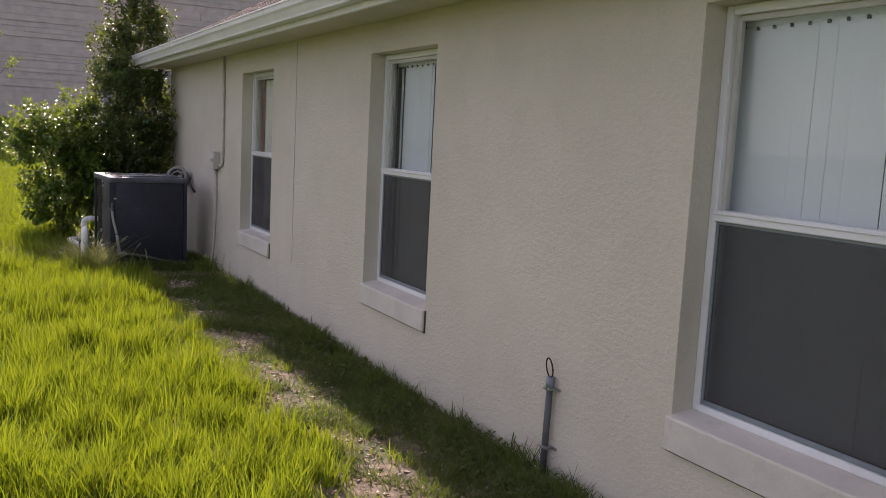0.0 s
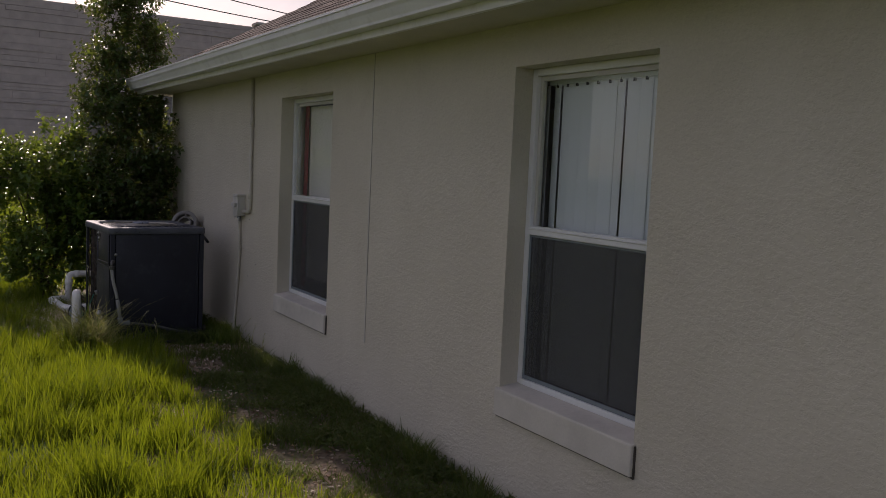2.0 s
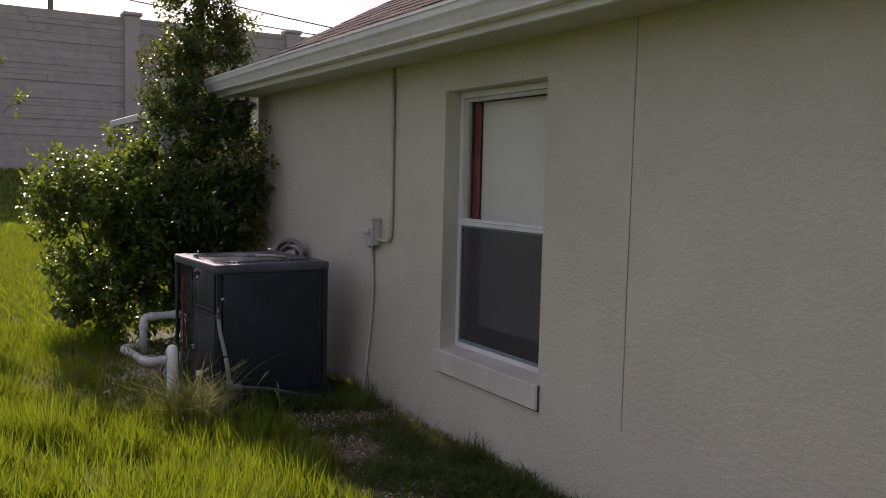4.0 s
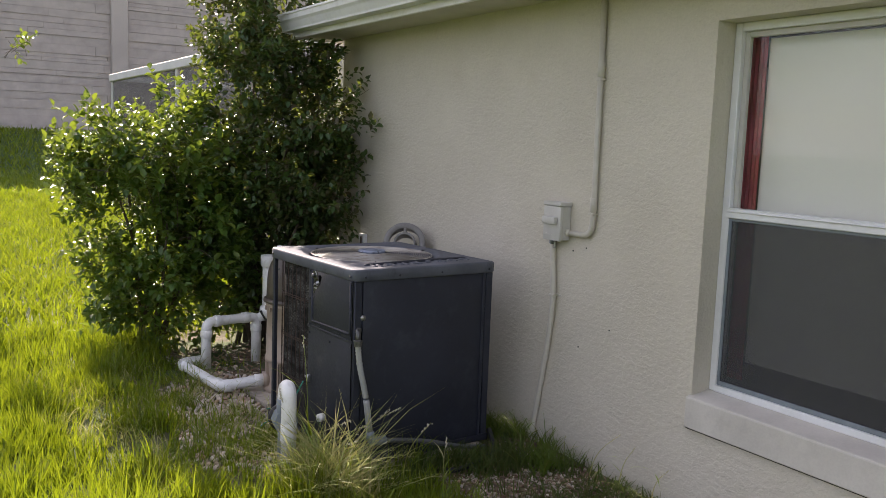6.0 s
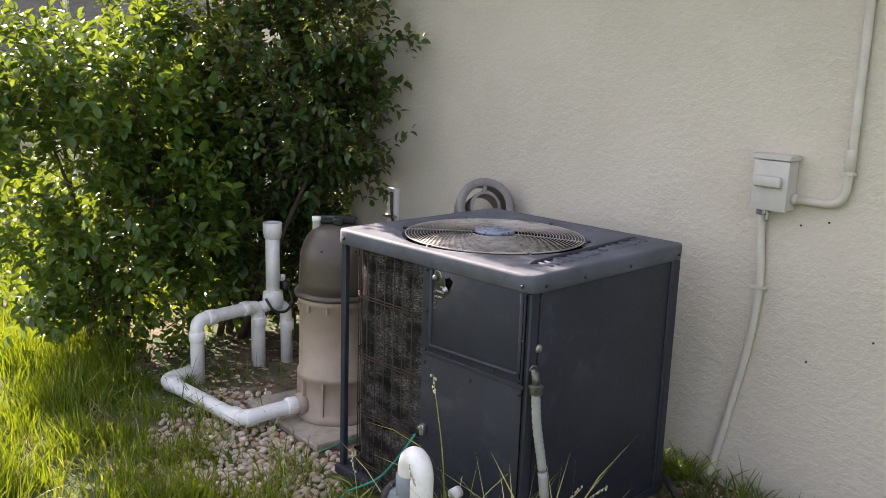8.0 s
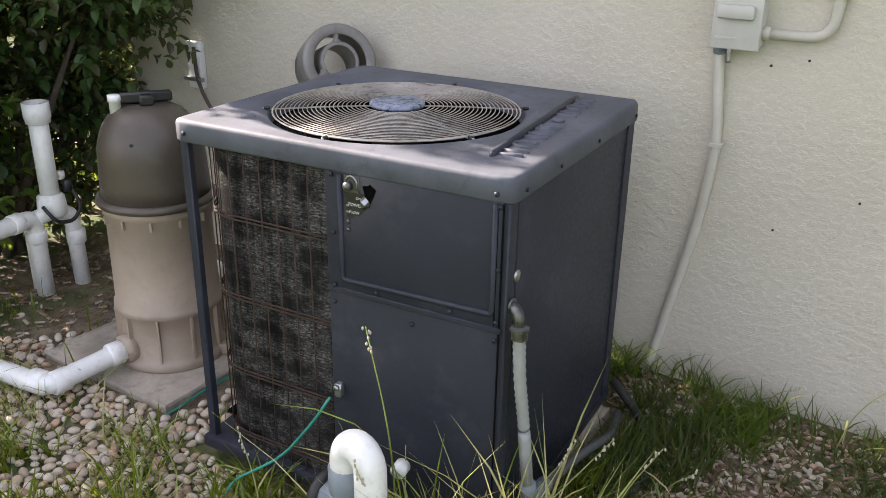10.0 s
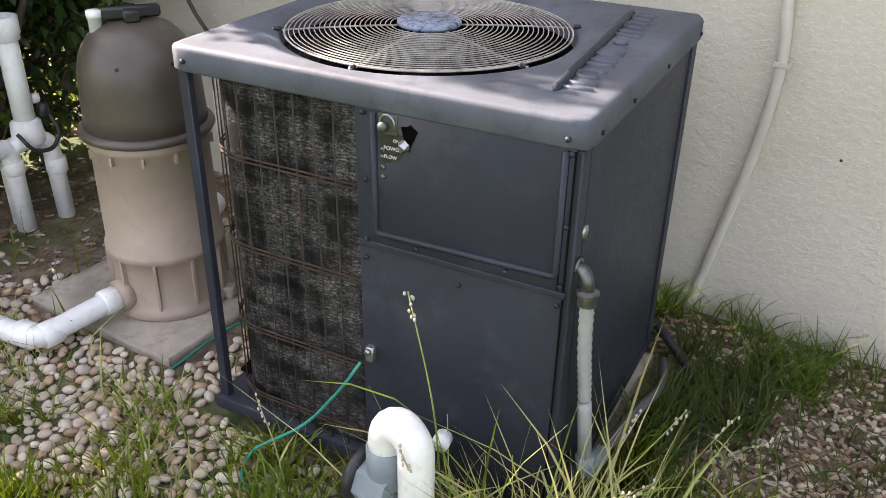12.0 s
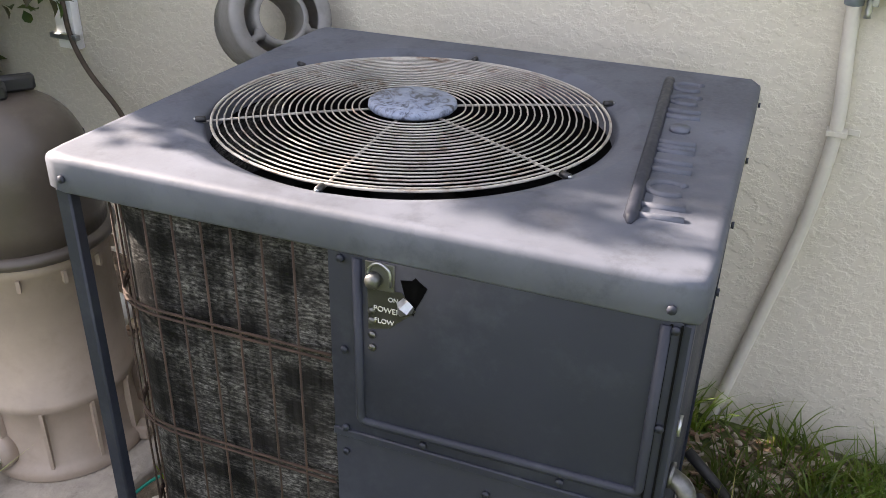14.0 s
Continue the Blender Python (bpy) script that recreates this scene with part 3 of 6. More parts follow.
def build_roof():
    roof = thing("roof", ((EAVE_X + EXB) / 2, 5, SOFFIT), "low hip roof of brown-grey asphalt shingles", "roof", kind="structure")
    half = (EXB - EAVE_X) / 2
    zr = ROOF_Z + half * PITCH
    bm = bmesh.new()
    lo = [bm.verts.new(p) for p in ((EAVE_X, EY0, ROOF_Z), (EXB, EY0, ROOF_Z), (EXB, EY1, ROOF_Z), (EAVE_X, EY1, ROOF_Z))]
    ra, rb = bm.verts.new((EAVE_X + half, EY0 + half, zr)), bm.verts.new((EAVE_X + half, EY1 - half, zr))
    for f in ((lo[0], lo[1], ra), (lo[1], lo[2], rb, ra), (lo[2], lo[3], rb), (lo[3], lo[0], ra, rb)):
        bm.faces.new(f)
    bmesh.ops.recalc_face_normals(bm, faces=bm.faces[:])
    part("roof_deck", bm, M_DECK, roof, smooth=None)
    bm = boxes((EAVE_X + 0.001, WX - 0.001, EY0, EY1, SOFFIT, SOFFIT + 0.012), (WX, EXB, Y1 + 0.001, EY1, SOFFIT, SOFFIT + 0.012), (WX, EXB, EY0, Y0 - 0.001, SOFFIT, SOFFIT + 0.012))
    part("soffit", bm, M_SOFFIT, roof, "cream soffit under the eave", smooth=None)
    bm = boxes((EAVE_X - 0.004, EAVE_X + 0.02, EY0, EY1, SOFFIT - 0.02, ROOF_Z - 0.005), (EAVE_X + 0.02, EXB, EY1 - 0.02, EY1 + 0.004, SOFFIT - 0.02, ROOF_Z - 0.005), (EAVE_X + 0.02, EXB, EY0 - 0.004, EY0 + 0.02, SOFFIT - 0.02, ROOF_Z - 0.005))
    part("fascia", bm, M_GUTTER, roof, smooth=None)
    part("drip_edge", boxes((EAVE_X - 0.03, EAVE_X + 0.05, EY0, EY1 + 0.01, ROOF_Z - 0.004, ROOF_Z + 0.003)), M_GUTTER, roof, smooth=None)
    # gutter along the long eave
    g = thing("gutter", (EAVE_X, 5, EAVE_Z - 0.12), "white aluminium gutter along the eave, streaked with dirt", "gutter")
    x, z = EAVE_X - 0.006, EAVE_Z
    outer = [(x, z - 0.005), (x, z - 0.118), (x - 0.075, z - 0.118), (x - 0.082, z - 0.085), (x - 0.098, z - 0.065), (x - 0.115, z - 0.045), (x - 0.120, z - 0.012), (x - 0.128, z - 0.010), (x - 0.128, z + 0.004), (x - 0.112, z + 0.004), (x - 0.112, z - 0.04), (x - 0.075, z - 0.11), (x - 0.006, z - 0.112), (x - 0.006, z - 0.005)]
    bm = extrude_profile(bmesh.new(), outer, EY0, EY1)
    part("trough", bm, M_GUTTER, g, smooth=None)
    cap = [(x, z), (x, z - 0.12), (x - 0.077, z - 0.12), (x - 0.084, z - 0.085), (x - 0.10, z - 0.065), (x - 0.117, z - 0.045), (x - 0.125, z)]
    part("end_cap", extrude_profile(bmesh.new(), cap, EY1 - 0.001, EY1 + 0.006), M_GUTTER, g, smooth=None)
    return roof


ROOF = build_roof()


# ---- the heat pump ----
PX0, PX1, PY0, PY1 = 1.502, 2.345, 9.937, 10.870   # outline of the lid
LID, LIP = 0.905, 0.848
FAN = (1.910, 10.466)


def rounded_rect_ray(x0, x1, y0, y1, r, c, ang):
    """Where a ray from c at this angle leaves the rounded rectangle."""
    d = Vector((math.cos(ang), math.sin(ang)))
    lo, hi = 0.0, 3.0
    for _ in range(40):
        t = (lo + hi) / 2
        px, py = c[0] + d.x * t, c[1] + d.y * t
        qx, qy = abs(px - (x0 + x1) / 2) - ((x1 - x0) / 2 - r), abs(py - (y0 + y1) / 2) - ((y1 - y0) / 2 - r)
        sd = math.hypot(max(qx, 0), max(qy, 0)) + min(max(qx, qy), 0) - r
        if sd < 0:
            lo = t
        else:
            hi = t
    return c[0] + d.x * lo, c[1] + d.y * lo


def ring_stack(bm, rings):
    vs = [[bm.verts.new(p) for p in ring] for ring in rings]
    for ra, rb in zip(vs, vs[1:]):
        for k in range(len(ra)):
            bm.faces.new((ra[k], ra[(k + 1) % len(ra)], rb[(k + 1) % len(rb)], rb[k]))
    return vs


def screws(parent, places, axis, r=0.0055, material=None):
    for p in places:
        bm = disc(bmesh.new(), p, axis, r, 0.004, 8)
        part("screw", bm, material or M_SHELL, parent, smooth=30)


def letters(text, size, m, material, parent, depth=0.0006):
    """Flat writing on a plate; m takes x along the line and z out of the plate."""
    cu = bpy.data.curves.new("lettering", "FONT")
    cu.body, cu.size, cu.extrude, cu.align_x, cu.align_y = text, size, depth, "CENTER", "CENTER"
    tmp = new("lettering", cu)
    dg = bpy.context.evaluated_depsgraph_get()
    me = bpy.data.meshes.new_from_object(tmp.evaluated_get(dg))
    bpy.data.objects.remove(tmp)
    me.materials.clear()
    me.materials.append(material)
    me.transform(Matrix.Translation(-ORIGIN[parent]) @ m)
    ob = new("lettering", me)
    ob.parent = parent
    return ob


def build_heat_pump():
    hp = thing("heat_pump", ((PX0 + PX1) / 2, (PY0 + PY1) / 2, -0.06), "dark slate-grey metal pool heat pump with round fan guard on top", "heat pump")
    N = 144
    angs = [k * math.tau / N for k in range(N)]

    def rr(inset, z, r=0.024):
        return [(*rounded_rect_ray(PX0 + inset, PX1 - inset, PY0 + inset, PY1 - inset, max(r - inset, 0.01), FAN, a_), z) for a_ in angs]

    def circ(r, z):
        return [(FAN[0] + r * math.cos(a_), FAN[1] + r * math.sin(a_), z) for a_ in angs]

    bm = bmesh.new()
    ring_stack(bm, [rr(0.016, LIP), rr(0.004, LIP), rr(0.0, LIP + 0.004), rr(0.0, LID - 0.011), rr(0.0025, LID - 0.0045), rr(0.007, LID - 0.001), rr(0.014, LID), rr(0.016, LID), circ(0.374, LID), circ(0.372, LID), circ(0.358, LID - 0.004), circ(0.341, LID - 0.011), circ(0.335, LID - 0.014), circ(0.333, LID - 0.05)])
    lid = part("lid", bm, M_LID, hp, "sun-faded grey sheet-metal lid", smooth=35)
    # raised strip and worn embossed marks beside the fan
    bm = bmesh.new()
    strip = [(1.62, 10.052), (2.268, 10.097)]
    a_, b_ = Vector((*strip[0], LID + 0.001)), Vector((*strip[1], LID + 0.001))
    tube(bm, [a_, a_.lerp(b_, 0.03), a_.lerp(b_, 0.97), b_], [0.003, 0.010, 0.010, 0.003], 8)
    part("raised_rib", bm, M_SHELL, lid, "dark raised rib", smooth=50)
    along = (b_ - a_).normalized()
    side = Vector((along.y, -along.x, 0))
    rnd = random.Random(3)
    for k in range(8):
        c = a_ + along * (0.045 + k * 0.08) + side * 0.036 - Vector((0, 0, 0.002))
        w, h = 0.028, 0.023
        bm = bmesh.new()
        if k == 4:
            disc(bm, c, (0, 0, 1), 0.016, 0.008, 18)
        elif k in (0, 2, 3, 5):
            for s in (-0.7, 0.7) if k != 3 else (-0.8, 0.0, 0.8):
                tube(bm, [c - side * w + along * h * s, c + side * w + along * h * s], 0.0065, 8)
        else:
            tube(bm, [c + side * (w * math.cos(q)) + along * (h * math.sin(q)) for q in np.linspace(0.6, 5.4, 20)], 0.0065, 8)
        part("embossed_mark", bm, M_LID, lid, smooth=50)
    # guard
    gd = part("fan_guard", tube(bmesh.new(), circ(0.325, LID - 0.006)[::2], 0.0024, 6, closed=True), M_WIRE, hp, "round wire fan guard, white coating rusting through", smooth=60)

    def dome(r):
        return LID + 0.004 - 0.010 * (r / 0.325) ** 2
    for k in range(21):
        r = 0.088 + k * 0.0114
        part("ring", tube(bmesh.new(), circ(r, dome(r))[::3], 0.00145, 5, closed=True), M_WIRE, gd, smooth=60)
    for k in range(6):
        q = radians(k * 60 - 58)
        dirv = Vector((math.cos(q), math.sin(q), 0))
        pts = [Vector((*FAN, 0)) + dirv * r + Vector((0, 0, dome(r) - 0.0028)) for r in np.linspace(0.06, 0.338, 8)]
        part("spoke", tube(bmesh.new(), pts, 0.0022, 6), M_WIRE, gd, smooth=60)
        e_ = pts[-1]
        part("clip", tube(bmesh.new(), [e_ - dirv * 0.005 + Vector((0, 0, 0.004)), e_ + dirv * 0.011 + Vector((0, 0, 0.004))], 0.0052, 8), M_BLACK, hp, smooth=40)
        screws(hp, [e_ + dirv * 0.011 + Vector((0, 0, 0.002))], (0, 0, 1), 0.0038, M_STEEL)
    part("hub_plate", lathe(bmesh.new(), [(0.0, dome(0) - 0.003), (0.070, dome(0) - 0.003), (0.074, dome(0) + 0.001), (0.073, dome(0) + 0.008), (0.069, dome(0) + 0.011), (0.0, dome(0) + 0.011)], FAN, 40), M_HUB, gd, "scuffed blue-grey hub plate", smooth=35)
    # fan below the guard, near black to carry the shade down there
    fan = part("fan", lathe(bmesh.new(), [(0.0, 0.70), (0.07, 0.70), (0.075, 0.74), (0.07, 0.80), (0.0, 0.81)], FAN, 24), M_INSHADE, hp, "fan motor under the guard, coloured near black as shade")
    for k in range(4):
        bm = bmesh.new()
        q0 = k * math.tau / 4 + 0.4
        rows_ = []
        for r in (0.07, 0.16, 0.24, 0.315):
            row = []
            for u in (-0.5, 0.0, 0.5):
                q = q0 + u * (1.0 if r > 0.1 else 0.6)
                row.append(bm.verts.new((FAN[0] + r * math.cos(q), FAN[1] + r * math.sin(q), 0.77 + u * 0.075)))
            rows_.append(row)
        for ra, rb in zip(rows_, rows_[1:]):
            for i in range(2):
                bm.faces.new((ra[i], ra[i + 1], rb[i + 1], rb[i]))
        bmesh.ops.solidify(bm, geom=bm.faces[:], thickness=0.002)
        part("blade", bm, M_INSHADE, fan, smooth=60)
    # added well and floor, coloured as shade; no daylight shows through the fan
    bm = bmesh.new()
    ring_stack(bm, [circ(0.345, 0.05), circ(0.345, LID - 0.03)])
    part("shade_well", bm, M_INSHADE, hp)
    part("shade_floor", boxes((PX0 + 0.05, PX1 - 0.05, PY0 + 0.05, PY1 - 0.05, 0.042, 0.05)), M_INSHADE, hp)
    # base pan
    part("base_pan", boxes((PX0 - 0.004, PX1 + 0.004, PY0 + 0.008, PY1 + 0.004, -0.06, -0.022), bevel=0.008, seg=2), M_SHELL, hp)
    z0 = -0.022
    # coil round the left end and the back
    path = rounded([(1.522, 10.416, 0), (1.522, 10.822, 0), (2.328, 10.822, 0), (2.328, 10.0, 0)], 0.13, 10)

    def wall_along(bm, pts, off, th, za, zb):
        n = len(pts)
        col = []
        for i, p in enumerate(pts):
            d = (pts[min(i + 1, n - 1)] - pts[max(i - 1, 0)]).normalized()
            nv = Vector((-d.y, d.x, 0))
            o, q = p + nv * off, p + nv * (off - th)
            col.append([bm.verts.new((o.x, o.y, za)), bm.verts.new((o.x, o.y, zb)), bm.verts.new((q.x, q.y, zb)), bm.verts.new((q.x, q.y, za))])
        for a0_, b0_ in zip(col, col[1:]):
            for j in range(4):
                bm.faces.new((a0_[j], a0_[(j + 1) % 4], b0_[(j + 1) % 4], b0_[j]))
        bm.faces.new(col[0][::-1])
        bm.faces.new(col[-1])
        bmesh.ops.recalc_face_normals(bm, faces=bm.faces[:])
        return bm
    dense = []
    for a_, b_ in zip(path, path[1:]):
        m_ = max(1, int((b_ - a_).length / 0.06))
        dense += [a_.lerp(b_, i / m_) for i in range(m_)]
    dense.append(path[-1])
    coil = part("coil", wall_along(bmesh.new(), dense, -0.004, 0.03, z0, LIP - 0.002), M_COIL, hp, "dusty dark condenser coil behind a wire guard", smooth=40)
    # wire guard over the coil
    def offset(pts, off):
        n, out = len(pts), []
        for i, p in enumerate(pts):
            d = (pts[min(i + 1, n - 1)] - pts[max(i - 1, 0)]).normalized()
            out.append(p + Vector((-d.y, d.x, 0)) * off)
        return out
    front = offset(dense, 0.010)
    for z in (0.024, 0.034, 0.224, 0.234, 0.446, 0.456, 0.668, 0.678):
        part("guard_wire", tube(bmesh.new(), [p + Vector((0, 0, z)) for p in front], 0.0025, 5), M_RUST, coil, smooth=60)
    acc, nxt = 0.0, 0.05
    for a_, b_ in zip(front, front[1:]):
        seg = (b_ - a_).length
        while acc + seg >= nxt:
            p = a_.lerp(b_, (nxt - acc) / seg)
            part("guard_wire", tube(bmesh.new(), [p + Vector((0, 0, z0)), p + Vector((0, 0, LIP - 0.004))], 0.0019, 5), M_RUST, coil, smooth=60)
            nxt += 0.048
        acc += seg
    # corner posts
    part("corner_post", boxes((PX0 + 0.012, PX0 + 0.034, PY1 - 0.034, PY1 - 0.008, z0 - 0.02, LIP), bevel=0.003), M_SHELL, hp)
    part("corner_post", boxes((PX1 - 0.034, PX1 - 0.010, PY1 - 0.034, PY1 - 0.008, z0, LIP), bevel=0.003), M_SHELL, hp)
    part("corner_post", boxes((PX0 + 0.008, PX0 + 0.05, PY0 + 0.012, PY0 + 0.030, z0 - 0.03, LIP), bevel=0.004), M_SHELL, hp)
    part("corner_post", boxes((PX1 - 0.05, PX1 - 0.008, PY0 + 0.010, PY0 + 0.04, z0, LIP), bevel=0.004), M_SHELL, hp)
    # front panels
    part("lower_panel", boxes((PX0 + 0.006, PX0 + 0.022, 9.961, 10.412, z0 - 0.03, 0.548), bevel=0.004, seg=2), M_SHELL, hp)
    door = part("upper_panel", boxes((PX0 + 0.004, PX0 + 0.022, 9.961, 10.412, 0.553, LIP + 0.002), bevel=0.003, seg=2), M_SHELL, hp, "removable slate-grey control panel with a torn hole")
    bm = tube(bmesh.new(), rounded([(PX0 + 0.004, 10.369, LIP - 0.004), (PX0 + 0.004, 10.369, 0.585), (PX0 + 0.004, 9.980, 0.592), (PX0 + 0.004, 9.980, LIP - 0.004)], 0.012), 0.007, 8)
    part("panel_bead", bm, M_SHELL, door, smooth=60)
    part("panel_flange", boxes((PX0 + 0.0, PX0 + 0.006, 9.957, 10.412, 0.549, 0.563), bevel=0.002), M_SHELL, door)
    screws(door, [(PX0 + 0.003, y, z) for y, z in ((10.392, 0.84), (10.390, 0.70), (10.392, 0.566), (10.274, 0.572), (10.08, 0.575), (9.969, 0.575), (9.968, 0.70), (9.969, 0.84))], (-1, 0, 0))
    screws(hp, [(PX0 + 0.005, y, z) for y, z in ((10.394, 0.52), (9.972, 0.53), (10.18, 0.515), (9.972, 0.05), (10.394, 0.05))], (-1, 0, 0))
    screws(hp, [(PX0 - 0.001, PY1 - 0.04, 0.872), (PX0 - 0.001, PY0 + 0.04, 0.868)], (-1, 0, 0), 0.006)
    screws(hp, [(x, PY0 - 0.001, 0.868) for x in (1.56, 1.75, 2.0, 2.30)], (0, -1, 0), 0.005)
    # open seams beside the corner post
    for y in (9.9625, 9.9745):
        part("panel_seam", boxes((PX0 + 0.0022, PX0 + 0.006, y - 0.0014, y + 0.0014, 0.565 if y > 9.97 else 0.02, LIP - 0.002)), M_INSHADE, hp, "dark open seam", smooth=None)
    # torn hole with a latch, a printed plate and a bright chip of metal
    x = PX0 + 0.0028
    bm = bmesh.new()
    outline = [(10.308, 0.826), (10.292, 0.829), (10.287, 0.834), (10.282, 0.829), (10.271, 0.822), (10.278, 0.806), (10.286, 0.790), (10.290, 0.776), (10.298, 0.790)]
    vs = [bm.verts.new((x, y, z)) for y, z in outline]
    f = bm.faces.new(vs)
    bmesh.ops.solidify(bm, geom=[f], thickness=0.0012)
    part("torn_hole", bm, M_INSHADE, door, "dark torn hole in the panel", smooth=None)
    bm = bmesh.new()
    vs = [bm.verts.new((x - 0.0005, y, z)) for y, z in ((10.354, 0.808), (10.306, 0.808), (10.286, 0.785), (10.324, 0.750), (10.354, 0.742))]
    bmesh.ops.solidify(bm, geom=[bm.faces.new(vs)], thickness=0.0015)
    plate = part("label_plate", bm, M_TAG, door, "worn dark printed plate", smooth=None)
    face = Matrix(((0, 0, -1, 0), (-1, 0, 0, 0), (0, 1, 0, 0), (0, 0, 0, 1)))
    letters("ON", 0.009, Matrix.Translation((x - 0.0024, 10.317, 0.795)) @ face, M_PRINT, plate)
    letters("POWER", 0.011, Matrix.Translation((x - 0.0024, 10.326, 0.778)) @ face, M_PRINT, plate)
    letters("FLOW", 0.010, Matrix.Translation((x - 0.0024, 10.330, 0.760)) @ face, M_PRINT, plate)
    part("latch_plate", boxes((x - 0.003, x, 10.315, 10.356, 0.806, 0.846), bevel=0.0012), M_TAG, door, "dark latch plate")
    part("latch_hasp", tube(bmesh.new(), rounded([(x - 0.004, 10.349, 0.808), (x - 0.004, 10.351, 0.838), (x - 0.004, 10.336, 0.848), (x - 0.004, 10.320, 0.838), (x - 0.004, 10.320, 0.815)], 0.012), 0.0022, 6), M_STEEL, door, "bright bent steel hasp", smooth=60)
    part("latch_knob", tube(bmesh.new(), [(x, 10.342, 0.822), (x - 0.012, 10.342, 0.822), (x - 0.017, 10.342, 0.822)], [0.011, 0.011, 0.008], 14), M_DULL, door)
    part("bent_chip", tube(bmesh.new(), [(x, 10.296, 0.795), (x - 0.006, 10.300, 0.79), (x - 0.004, 10.306, 0.78)], [0.010, 0.012, 0.005], 6), M_STEEL, door, "bright bent metal chip", smooth=None)
    for z in (0.772, 0.757, 0.735, 0.715):
        part("rivet", disc(bmesh.new(), (x + 0.0005, 10.348, z), (-1, 0, 0), 0.0052, 0.004, 10), M_DULL, door)
    # service side towards the lawn path
    part("side_panel", boxes((PX0 + 0.054, PX1 - 0.056, PY0 + 0.012, PY0 + 0.026, z0 - 0.02, LIP + 0.002), bevel=0.004, seg=2), M_SHELL, hp)
    part("side_trim", boxes((PX1 - 0.075, PX1 - 0.058, PY0 + 0.006, PY0 + 0.014, z0, LIP), bevel=0.002), M_SHELL, hp)
    part("stud", disc(bmesh.new(), (1.556, PY0 + 0.014, 0.672), (0, -1, 0), 0.014, 0.006, 14), M_STEEL, hp, "round steel knock-out plug")
    # ground lug and green wire
    lug = part("ground_lug", boxes((PX0 - 0.012, PX0 + 0.008, 10.376, 10.396, 0.262, 0.300), bevel=0.003), M_STEEL, hp, "small bright steel ground lug")
    part("lug_screw", disc(bmesh.new(), (PX0 - 0.012, 10.386, 0.292), (-1, 0, 0), 0.007, 0.008, 8), M_STEEL, lug)
    hp.rotation_euler = (0, 0, radians(4.0))
    return hp


build_heat_pump()


def corrugated(bm, pts, r, pitch=0.006, seg=10):
    """Ribbed flexible conduit along a smooth path."""
    pts = [Vector(p) for p in pts]
    out, rad, k = [], [], 0
    for a_, b_ in zip(pts, pts[1:]):
        n = max(1, int((b_ - a_).length / (pitch / 2)))
        for i in range(n):
            out.append(a_.lerp(b_, i / n))
            rad.append(r if k % 2 else r * 0.84)
            k += 1
    return tube(bm, out, rad, seg)


